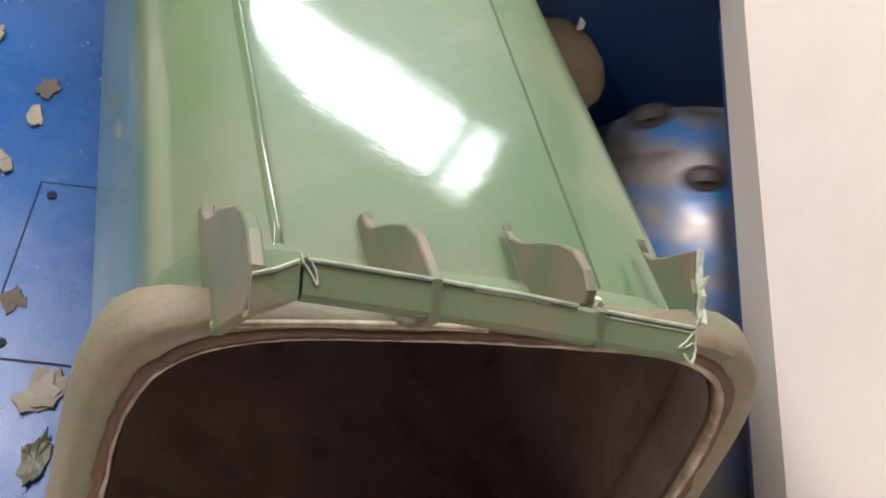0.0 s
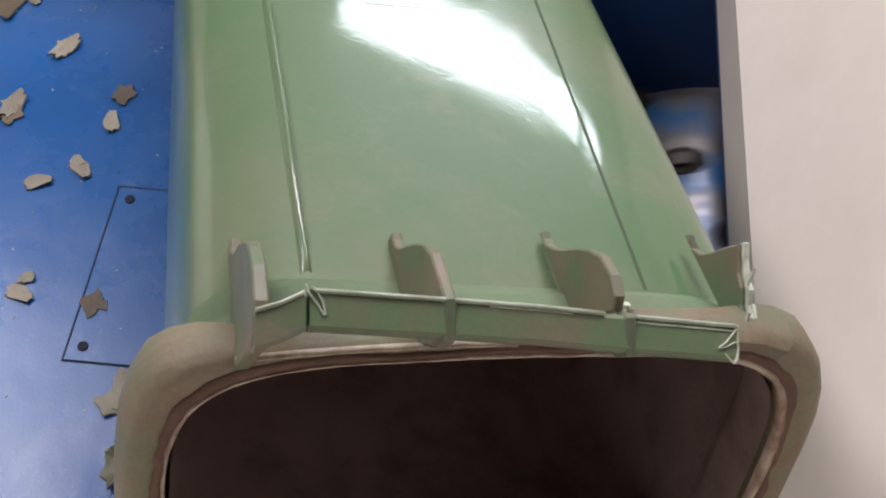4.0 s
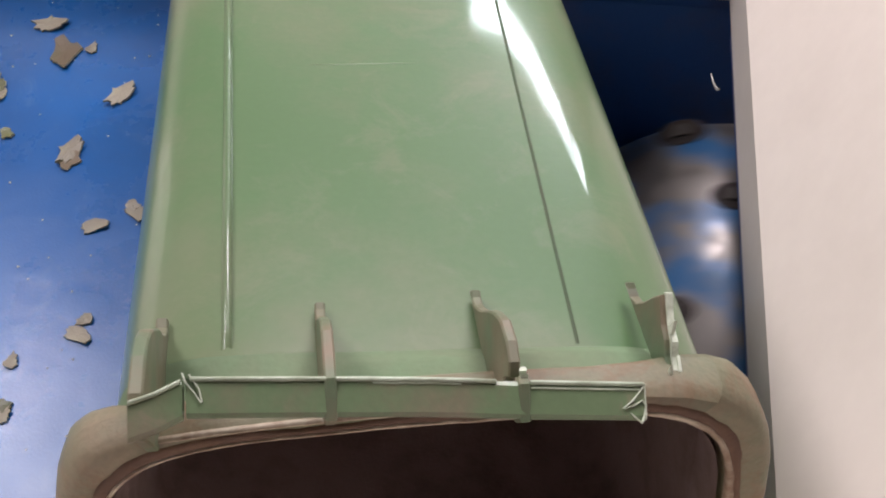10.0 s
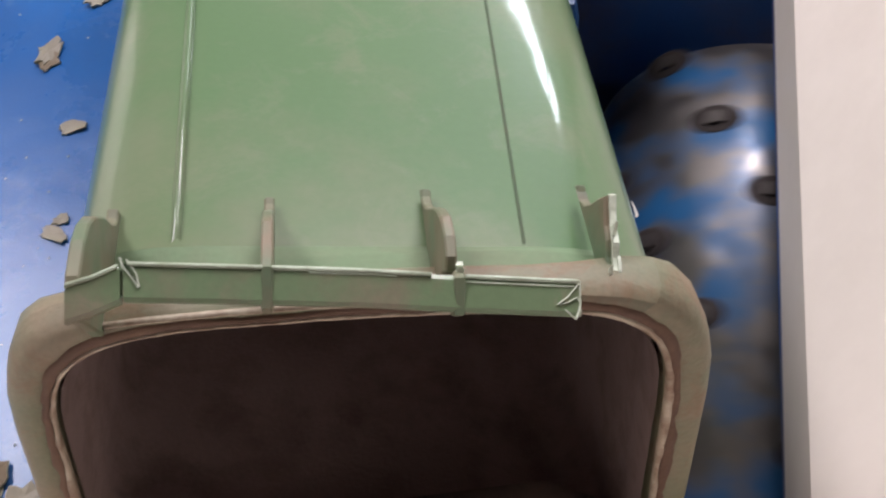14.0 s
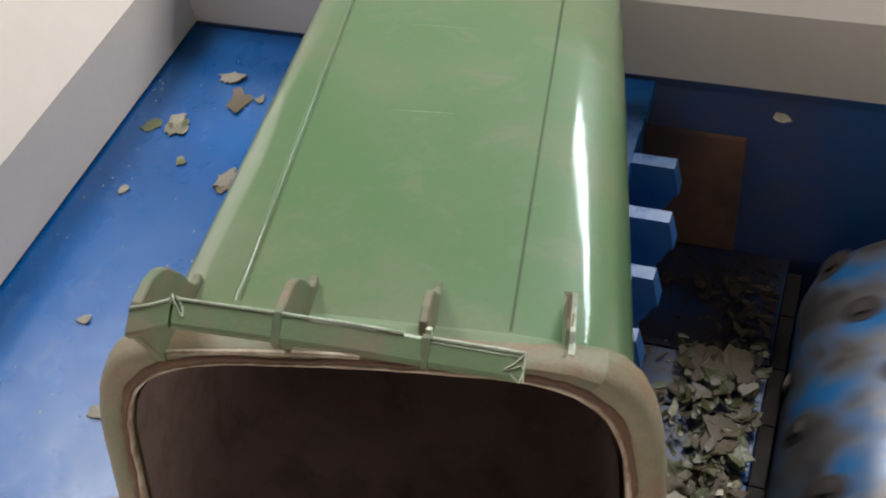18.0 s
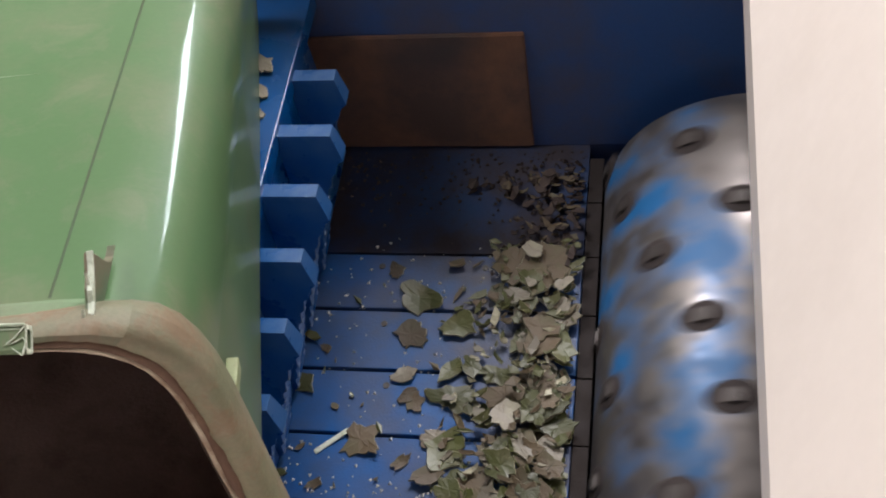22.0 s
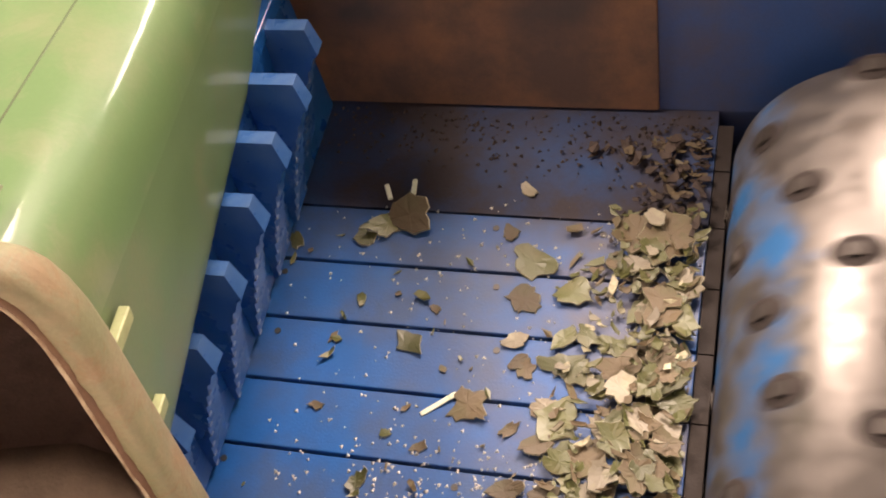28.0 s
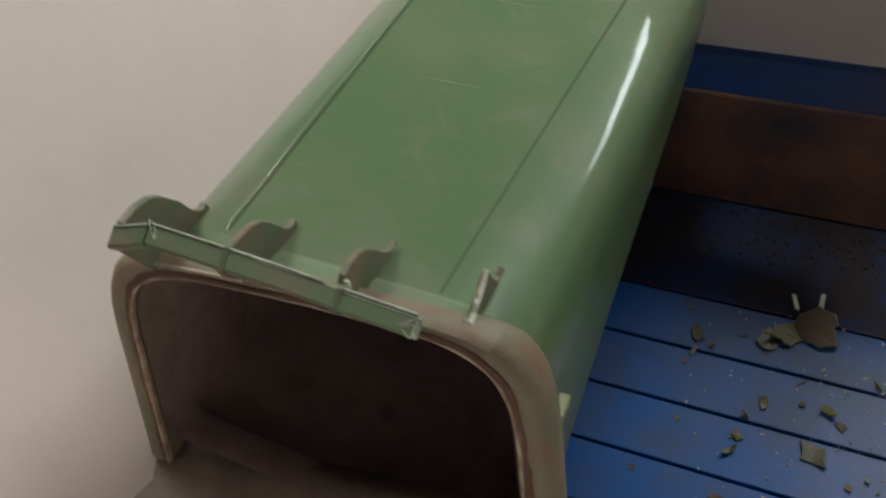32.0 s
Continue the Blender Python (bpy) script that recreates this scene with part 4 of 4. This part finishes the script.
    ob.matrix_world = pose(x, y, FLOOR_Z + 0.001 * up, rng.uniform(-6, 6) if up > 3 else 0, rng.uniform(-6, 6) if up > 3 else 0, rng.uniform(0, 360))
    tagged(ob, f"large torn {('olive', 'brown', 'pale')[kind]} plastic shard on the floor bars", "plastic chip", PILE)
strip = tagged(part("plastic_strip", boxed(-0.030, 0.030, -0.004, 0.004, 0, 0.003, bevel=0.001), M_TORN), "pale narrow plastic strip beside a brown shard", "plastic chip", PILE)
strip.matrix_world = pose(-0.298, 0.333, FLOOR_Z + 0.001, 0, -4, 38)

# the crumpled scrap with two pale prongs
scrap = new("crumpled_scrap")
scrap.matrix_world = pose(-0.431, 0.640, FLOOR_Z + 0.001, 0, 0, 12) @ Matrix.Scale(1.35, 4)
tagged(scrap, "crumpled olive plastic scrap with two pale prongs on the floor bars", "plastic chip")
for i, x, y, z, rx, rz in ((18, -0.012, 0, 0.004, 14, 20), (23, 0.016, 0.006, 0.007, -20, 140), (14, -0.038, -0.008, 0.001, 5, 60)):
    ob = new("shard", CHIPS[i])
    ob.parent = scrap
    ob.matrix_basis = pose(x, y, z, rx, rx * 0.5, rz)
for x, y, a in ((-0.008, 0.030, 15), (0.020, 0.032, -8)):
    ob = part("prong", boxed(-0.003, 0.003, -0.002, 0.002, 0, 0.022, bevel=0.001), M_TORN, scrap, "pale torn prong")
    ob.matrix_basis = pose(x, y, 0.012, -84, a, a)


def crumbs(name, count, region, z, seed, label, material=None, big=0.0042, category="crumbs"):
    """Fine broken crumbs scattered on a flat place, one object."""
    r = random.Random(seed)
    vs, fs = [], []
    for q in range(count):
        x, y = region(r)
        s = r.uniform(0.0012, big)
        a = r.uniform(0, 6.28)
        k = len(vs)
        for j in range(3):
            vs.append((x + s * math.cos(a + 2.1 * j), y + s * math.sin(a + 2.1 * j), z))
        vs.append((x, y, z + s * r.uniform(0.5, 1.1)))
        fs += [(k, k + 2, k + 1), (k, k + 1, k + 3), (k + 1, k + 2, k + 3), (k + 2, k, k + 3)]
    me = bpy.data.meshes.new(name)
    me.from_pydata(vs, [], fs)
    me.materials.append(material or M_CRUMB)
    return tagged(new(name, me), label, "crumbs", kind="stuff")


def litter(name, count, region, top, seed, materials, label):
    """Many small bent shards lying over one another, one object."""
    r = random.Random(seed)
    vs, fs, ms = [], [], []
    for q in range(count):
        x, y = region(r)
        z = FLOOR_Z + 0.001 + top * r.random() * max(0.0, min(1.0, (x + 0.16) / 0.12))
        s, a, k = r.uniform(0.005, 0.019), r.uniform(0, 6.28), len(vs)
        tx, ty, n, slim = r.uniform(-0.7, 0.7), r.uniform(-0.7, 0.7), r.randint(4, 7), r.uniform(0.25, 0.7)
        for up in (0.0, 0.0016):
            for j in range(n):
                d = s * (0.55 + 0.45 * ((j * 7 + q) % 3) / 2)
                ux, uy = d * math.cos(6.283 * j / n), slim * d * math.sin(6.283 * j / n)
                px, py = ux * math.cos(a) - uy * math.sin(a), ux * math.sin(a) + uy * math.cos(a)
                vs.append((x + px, y + py, z + abs(tx * px) + abs(ty * py) + up))
        m = r.choice((0, 0, 0, 1, 1))
        fs += [tuple(range(k + n, k + 2 * n)), tuple(range(k + n - 1, k - 1, -1))]
        ms += [m, m]
        for j in range(n):
            fs.append((k + j, k + (j + 1) % n, k + n + (j + 1) % n, k + n + j))
            ms.append(2)
    me = bpy.data.meshes.new(name)
    me.from_pydata(vs, [], fs)
    for m in materials:
        me.materials.append(m)
    me.polygons.foreach_set("material_index", ms)
    return tagged(new(name, me), label, "shreds", kind="stuff")


litter("plastic_shreds", 290, lambda r: (-0.17 + 0.22 * r.random() ** 0.45, r.uniform(-0.05, 0.68)), 0.022, 9, CHIP_MATS[:2] + [M_CHIP_EDGE], "heap of small olive and brown plastic shreds beside the rotor")
litter("plastic_shreds", 150, lambda r: (-0.10 + 0.15 * r.random() ** 0.7, r.gauss(0.42, 0.15)), 0.032, 19, [CHIP_MATS[0], CHIP_MATS[1], M_CHIP_EDGE], "curled olive shreds with pale edges on the heap")
litter("plastic_shreds", 40, lambda r: (-0.13 + 0.17 * r.random() ** 0.7, r.gauss(0.40, 0.16)), 0.034, 20, [M_CHIP_EDGE, CHIP_MATS[2], M_CHIP_EDGE], "pale curled shreds on the heap")
litter("plastic_shreds", 45, lambda r: (-0.62 + 0.5 * r.random() ** 0.7, r.uniform(-0.05, 0.68)), 0.0, 10, CHIP_MATS[:2] + [M_CHIP_EDGE], "scattered small plastic shreds on the blue floor bars")
crumbs("plastic_crumbs", 500, lambda r: (-0.60 + 0.64 * r.random() ** 0.6, r.uniform(-0.12, 0.70)), FLOOR_Z + 0.0005, 3, "fine pale plastic crumbs on the floor bars")
crumbs("plastic_crumbs", 330, lambda r: (r.gauss(-0.22, 0.12), r.gauss(0.20, 0.05)), FLOOR_Z + 0.0005, 13, "band of bright plastic crumbs on the floor bars")
crumbs("swarf", 450, lambda r: (r.uniform(-0.75, 0.05), 0.885 - abs(r.gauss(0, 0.07))), FLOOR_Z + 0.0003, 14, "dark brown swarf and dust along the chamber wall", M_SWARF, 0.005, "swarf")
crumbs("swarf", 160, lambda r: (0.05 - abs(r.gauss(0, 0.10)), 0.86 - abs(r.gauss(0, 0.09))), FLOOR_Z + 0.004, 15, "heap of dark brown swarf in the corner beside the rotor", M_SWARF, 0.006, "swarf")
litter("plastic_shreds", 130, lambda r: (0.045 - abs(r.gauss(0, 0.07)), 0.83 - abs(r.gauss(0, 0.09))), 0.02, 16, [M_SWARF, CHIP_MATS[1], M_SWARF], "heap of brown plastic shreds in the far corner beside the rotor")
ram_crumbs = crumbs("plastic_crumbs", 150, lambda r: (r.uniform(-1.0, -0.30), r.uniform(-0.10, 0.88)), 0.0005, 4, "fine pale plastic crumbs on the pusher plate", None, 0.0026)

RAM_CHIPS = []
for q, (i, x, y) in enumerate(RAM_SPOTS + [(12, -0.012, 0.800), (16, -0.004, 0.745), (20, 0.008, 0.560), (20, 0.004, 0.700)]):
    if q % 3:
        i = 5 * ((4 - i % 5) % 5) + i % 5
    RAM_CHIPS.append((chip(i, x, y, 0.001, 0, rng.uniform(0, 360), "chips on the pusher", "blue pusher plate"), x, y))



def sliver_mesh(seed, length):
    """A thin pale curl of torn plastic."""
    r = random.Random(seed)
    vs, fs, n, curl = [], [], 8, r.uniform(0.9, 1.7)
    for i in range(n + 1):
        f = i / n - 0.5
        x, y, w = length * math.sin(curl * f) / curl, length * (1 - math.cos(curl * f)) / curl * 1.4, 0.0030 * (1.1 - abs(f) * 1.6)
        for dy, z in ((-w, 0.0), (w, 0.0), (w, 0.0014), (-w, 0.0014)):
            vs.append((x, y + dy, z + 0.004 * f * f))
    for i in range(n):
        k = 4 * i
        fs += [(k + j, k + (j + 1) % 4, k + 4 + (j + 1) % 4, k + 4 + j) for j in range(4)]
    fs += [(3, 2, 1, 0), (4 * n, 4 * n + 1, 4 * n + 2, 4 * n + 3)]
    me = bpy.data.meshes.new("sliver")
    me.from_pydata(vs, [], fs)
    me.materials.append(M_CRUMB)
    return me


# chips thrown up by the rotor: kind (None: a pale curl), time of the top of the throw, rest before, top, rest after, tilt at the top
THROWN = []
for q, (i, t, a, top, z, tilt) in enumerate((
        (16, 24.0, (0.03, 0.60), (-0.197, 0.796, -0.150), (-0.23, 0.72, 0.001), 70), (4, 18.0, (0.02, 0.50), (0.010, 0.914, -0.010), (-0.02, 0.66, 0.03), 10),
        (3, 1.0, (0.02, 0.55), (0.250, 0.650, -0.060), (0.00, 0.52, 0.03), 25), (6, 2.0, (0.00, 0.60), (0.190, 0.840, -0.080), (0.02, 0.62, 0.03), 50),
        (None, 2.0, (0.01, 0.56), (0.160, 0.800, -0.030), (0.00, 0.58, 0.03), 20), (None, 1.0, (0.03, 0.62), (0.215, 0.880, -0.050), (0.02, 0.64, 0.03), 60),
        (6, 5.5, (0.01, 0.42), (0.236, 0.900, -0.050), (0.02, 0.40, 0.03), 40), (17, 5.5, (0.02, 0.36), (0.215, 0.885, -0.020), (0.00, 0.38, 0.03), 15),
        (None, 6.0, (0.03, 0.46), (0.224, 0.800, -0.060), (0.02, 0.47, 0.03), 30), (None, 6.0, (0.00, 0.44), (0.186, 0.735, -0.060), (0.01, 0.45, 0.03), 10),
        (None, 6.0, (0.02, 0.34), (0.290, 0.790, -0.040), (0.03, 0.32, 0.03), 55), (5, 6.4, (0.03, 0.30), (0.345, 0.481, 0.300), (0.01, 0.28, 0.03), 15),
        (1, 9.0, (0.02, 0.26), (0.266, 0.524, 0.300), (0.02, 0.24, 0.03), 25), (None, 9.0, (0.01, 0.22), (0.235, 0.820, -0.040), (0.00, 0.20, 0.03), 0),
        (None, 10.0, (0.03, 0.20), (0.263, 0.794, 0.000), (0.02, 0.18, 0.03), 80), (5, 12.0, (0.03, 0.16), (0.117, 0.785, 0.000), (0.03, 0.14, 0.03), 40),
        (None, 12.0, (0.02, 0.12), (0.261, 0.814, 0.000), (0.03, 0.10, 0.03), 85), (9, 13.0, (0.00, 0.30), (0.278, 0.398, 0.300), (0.00, 0.26, 0.03), 8),
        (None, 14.0, (0.00, 0.34), (0.128, 0.480, -0.050), (0.03, 0.36, 0.03), 45), (20, 15.0, (0.02, 0.64), (-0.041, 0.793, 0.000), (-0.02, 0.60, 0.03), 30))):
    a, z = (a[0], a[1], FLOOR_Z + 0.03), (z[0], z[1], FLOOR_Z + z[2])
    if i is None:
        a, z = (a[0], a[1], FLOOR_Z + 0.004), (z[0], z[1], FLOOR_Z + 0.004)
        ob = tagged(new("plastic_sliver", sliver_mesh(q, 0.034 + 0.006 * (q % 3))), "thin pale curl of torn plastic on the chip heap", "plastic chip", PILE)
        ob.matrix_world = pose(*a)
    else:
        ob = chip(i, *a, 0, 40, PILE)
    THROWN.append((ob, t, a, top, z, tilt))

# a large brown piece that the rotor draws in at the start
r = random.Random(8)
LIMB = [1 + 0.05 * math.sin(2 * i * 0.2244 + 1) + r.uniform(-0.025, 0.025) for i in range(28)]
rings = []
for f, up in ((0.02, 0.0), (0.35, 0.0), (0.7, 0.0), (0.97, 0.0), (1.0, -0.0015), (0.97, -0.003), (0.5, -0.003), (0.02, -0.003)):
    ring = []
    for i, d in enumerate(LIMB):
        x, y = 0.072 * f * d * math.cos(0.2244 * i), 0.088 * f * d * math.sin(0.2244 * i)
        ring.append((x, y, up - 3.2 * x * x - 1.5 * y * y))
    rings.append(ring)
sheet = tagged(new("torn_sheet"), "large rounded dusty brown plastic piece drawn in beside the rotor", "plastic piece")
sheet.matrix_world = pose(0.078, 0.860, -0.080, 8, 10, 10)
part("plate", loft(rings, cap0=True, cap1=True, smooth=True), surface("dusty_brown_plastic", (0.26, 0.20, 0.125), 0.55, dirt=(0.15, 0.11, 0.065), dirt_amount=0.6, scale=9), sheet)
curl = part("torn_tip", prism([(0.0, 0.0), (0.010, 0.002), (0.014, 0.012), (0.006, 0.020), (0.002, 0.010)], "z", 0.0, 0.004), M_TORN, sheet, "pale torn tip")
curl.matrix_basis = pose(0.030, 0.060, -0.006, 20, 0, 0)

# access panel with its screws in the pusher's top
panel = part("access_panel", boxed(-0.401, -0.10, 0.255, 0.488, 0.0003, 0.0012), M_BLUE, ram)
for x0, x1, y0, y1 in ((-0.4040, -0.4022, 0.2525, 0.4905), (-0.4040, -0.10, 0.2525, 0.2543), (-0.4040, -0.10, 0.4887, 0.4905)):
    part("joint", boxed(x0, x1, y0, y1, 0.0002, 0.0008), M_JOINT, panel, "thin dark joint round the panel")
for x, y in ((-0.385, 0.272), (-0.385, 0.471)):
    part("screw", prism([(x + 0.006 * math.cos(radians(a)), y + 0.006 * math.sin(radians(a))) for a in range(0, 360, 45)], "z", 0.0013, 0.003), M_JOINT, panel)


# ---- keyed things ----
BIN_ROWS = [
    (0, pose(0.1078, 0.1288, 0.4468, -13.28, 18.86, 12.01)), (0.5, pose(0.1052, 0.1343, 0.4435, -12.68, 18.26, 13.18)),
    (1, pose(0.1505, 0.1294, 0.4395, -12.65, 19.30, 13.02)), (1.5, pose(0.1593, 0.1266, 0.4362, -12.95, 18.77, 12.59)),
    (2, pose(0.1727, 0.1237, 0.4368, -12.89, 18.66, 12.63)), (2.5, pose(0.1849, 0.1253, 0.4299, -13.10, 18.20, 12.62)),
    (3, pose(0.1974, 0.1225, 0.4295, -13.00, 17.83, 12.56)), (3.5, pose(0.2017, 0.1250, 0.4284, -13.04, 16.41, 12.75)),
    (5.5, pose(0.1283, 0.0905, 0.4599, -12.66, 7.58, 12.45)), (6, pose(0.1366, 0.0905, 0.4599, -12.66, 7.58, 12.46)),
    (6.5, pose(0.1380, 0.0905, 0.4599, -12.66, 7.58, 12.45)), (7, pose(0.1376, 0.0905, 0.4599, -12.66, 7.58, 12.45)),
    (7.5, pose(0.1378, 0.0905, 0.4599, -12.66, 7.58, 12.45)), (8, pose(0.1389, 0.0905, 0.4599, -12.66, 7.58, 12.45)),
    (8.5, pose(0.1390, 0.0905, 0.4599, -12.66, 7.58, 12.45)), (9, pose(0.1405, 0.0905, 0.4599, -12.66, 7.58, 12.45)),
    (9.5, pose(0.1384, 0.0905, 0.4599, -12.66, 7.58, 12.45)), (10, pose(0.1374, 0.0905, 0.4599, -12.66, 7.58, 12.45)),
    (10.5, pose(0.1380, 0.0905, 0.4599, -12.66, 7.58, 12.45)), (11, pose(0.1399, 0.0905, 0.4599, -12.66, 7.58, 12.45)),
    (11.5, pose(0.1390, 0.0905, 0.4599, -12.66, 7.58, 12.45)), (12, pose(0.1377, 0.0905, 0.4599, -12.66, 7.58, 12.45)),
    (12.5, pose(0.1307, 0.0905, 0.4599, -12.66, 7.58, 12.45)), (13, pose(0.1107, 0.0905, 0.4599, -12.66, 7.58, 12.45)),
    (13.5, pose(0.0876, 0.0905, 0.4599, -12.66, 7.58, 12.45)), (14, pose(0.0644, 0.0905, 0.4599, -12.66, 7.58, 12.45)),
    (14.5, pose(0.0435, 0.0905, 0.4599, -12.66, 7.58, 12.45)), (15, pose(0.0104, 0.0905, 0.4599, -12.66, 7.58, 12.45)),
    (15.5, pose(-0.0276, 0.0905, 0.4599, -12.66, 7.58, 12.45)), (17.5, pose(-0.0646, 0.0905, 0.4599, -12.66, 7.58, 12.45)),
    (18, pose(-0.0890, 0.0905, 0.4599, -12.66, 7.58, 12.45)), (18.5, pose(-0.1097, 0.0905, 0.4599, -12.66, 7.58, 12.45)),
    (19, pose(-0.1299, 0.0905, 0.4599, -12.66, 7.58, 12.45)), (19.5, pose(-0.1533, 0.0905, 0.4599, -12.66, 7.58, 12.45)),
    (20, pose(-0.1801, 0.0905, 0.4599, -12.66, 7.58, 12.45)), (20.5, pose(-0.2084, 0.0905, 0.4599, -12.66, 7.58, 12.45)),
    (21, pose(-0.2286, 0.0905, 0.4599, -12.66, 7.58, 12.45)), (21.5, pose(-0.2463, 0.0905, 0.4599, -12.66, 7.58, 12.45)),
    (22, pose(-0.2658, 0.0905, 0.4599, -12.66, 7.58, 12.45)), (22.5, pose(-0.2867, 0.0905, 0.4599, -12.66, 7.58, 12.45)),
    (23, pose(-0.3061, 0.0905, 0.4599, -12.66, 7.58, 12.45)), (23.5, pose(-0.3240, 0.0905, 0.4599, -12.66, 7.58, 12.45)),
    (24, pose(-0.3424, 0.0905, 0.4599, -12.66, 7.58, 12.45)), (24.5, pose(-0.3629, 0.0905, 0.4599, -12.66, 7.58, 12.45)),
    (26.5, pose(-0.4384, 0.0790, 0.4591, -12.42, 7.60, 10.75)), (27, pose(-0.4561, 0.0764, 0.4589, -12.36, 7.60, 10.23)),
    (27.5, pose(-0.4763, 0.0786, 0.4586, -12.30, 7.60, 10.18)), (28, pose(-0.4990, 0.0736, 0.4584, -12.24, 7.61, 9.21)),
    (28.5, pose(-0.5152, 0.0677, 0.4582, -12.19, 7.61, 8.27)), (29, pose(-0.5308, 0.0568, 0.4580, -12.13, 7.62, 7.53)),
    (29.5, pose(-0.5477, 0.0578, 0.4578, -12.07, 7.62, 6.82)), (30, pose(-0.5592, 0.0503, 0.4576, -12.01, 7.62, 6.79)),
    (30.5, pose(-0.5700, 0.0635, 0.4554, -12.11, 7.87, 6.05)), (31, pose(-0.5803, 0.0732, 0.4534, -12.57, 7.67, 5.14)),
    (31.5, pose(-0.6028, 0.0688, 0.4595, -12.36, 8.20, 4.00)), (32, pose(-0.6199, 0.0399, 0.4728, -12.85, 8.84, 3.77)),
]
RAM_X = [
    (0, -0.1499), (0.5, -0.1347), (1, -0.1193), (1.5, -0.1035), (2, -0.0880), (2.5, -0.0731), (3, -0.0586), (3.5, -0.0445),
    (5.5, -0.0089), (6, -0.0006), (6.5, 0.0008), (7, 0.0004), (7.5, 0.0006), (8, 0.0017), (8.5, 0.0018), (9, 0.0033),
    (9.5, 0.0012), (10, 0.0002), (10.5, 0.0009), (11, 0.0027), (11.5, 0.0018), (12, 0.0005), (12.5, -0.0065), (13, -0.0265),
    (13.5, -0.0496), (14, -0.0728), (14.5, -0.0936), (15, -0.1268), (15.5, -0.1648), (17.5, -0.2018), (18, -0.2262), (18.5, -0.2469),
    (19, -0.2671), (19.5, -0.2905), (20, -0.3173), (20.5, -0.3456), (21, -0.3658), (21.5, -0.3835), (22, -0.4030), (22.5, -0.4239),
    (23, -0.4433), (23.5, -0.4612), (24, -0.4796), (24.5, -0.5001), (26.5, -0.5768), (27, -0.5957), (27.5, -0.6157), (28, -0.6402),
    (28.5, -0.6600), (29, -0.6810), (29.5, -0.7076), (30, -0.7283), (30.5, -0.7490), (31, -0.7698), (31.5, -0.7905), (32, -0.8113),
]
def motions():
    walk(wheelie_bin, BIN_ROWS)
    walk(ram, [(t, pose(x, 0, 0)) for t, x in RAM_X])
    for ob, x, y in RAM_CHIPS:
        turn = math.degrees(ob.matrix_world.to_euler().z)
        walk(ob, [(t, pose(x + dx, y, 0.001, 0, 0, turn)) for t, dx in RAM_X])
    walk(ram_crumbs, [(t, pose(x, 0, 0)) for t, x in RAM_X])
    for ob, t, a, top, z, tilt in THROWN:
        rise = (mix(a[0], top[0], 0.6), mix(a[1], top[1], 0.8), mix(a[2], top[2], 0.75) + 0.02)
        rows = [(t - 0.4, pose(*a, 0, 0, 40)), (t - 0.16, pose(*rise, 0.6 * tilt, 10, 70)), (t, pose(*top, tilt, 20, 100)), (t + 0.12, pose(top[0] - 0.03, top[1] + 0.01, top[2] - 0.03, 0.7 * tilt, 15, 115)), (t + 0.4, pose(*z, 0, 0, 140))]
        walk(ob, [(0, pose(*a, 0, 0, 40))] + rows + [(32, pose(*z, 0, 0, 140))])
    walk(sheet, [(0, pose(0.078, 0.860, -0.080, 8, 10, 10)), (0.3, pose(0.073, 0.850, -0.085, 8, 12, 18)), (0.6, pose(0.056, 0.830, -0.120, 8, 22, 28)), (0.85, pose(0.010, 0.770, -0.200, 5, 60, 40)),
                 (1.2, pose(0.09, 0.70, -0.50, 0, 88, 60)), (1.6, pose(0.20, 0.66, -0.62, 0, 60, 60)), (32, pose(0.20, 0.66, -0.62, 0, 60, 60))])
    mid = (RY0 + RY1) / 2
    # the drum slows a little in the first seconds
    walk(rotor, [(0.2 * i, pose(RX, mid, RZ, 0, -90 - (0.2 * i - 13.2 + 0.14 * min(1.0, max(0.0, (5.4 - 0.2 * i) / 1.8))) * 360 / 0.9875, 0)) for i in range(161)])


motions()
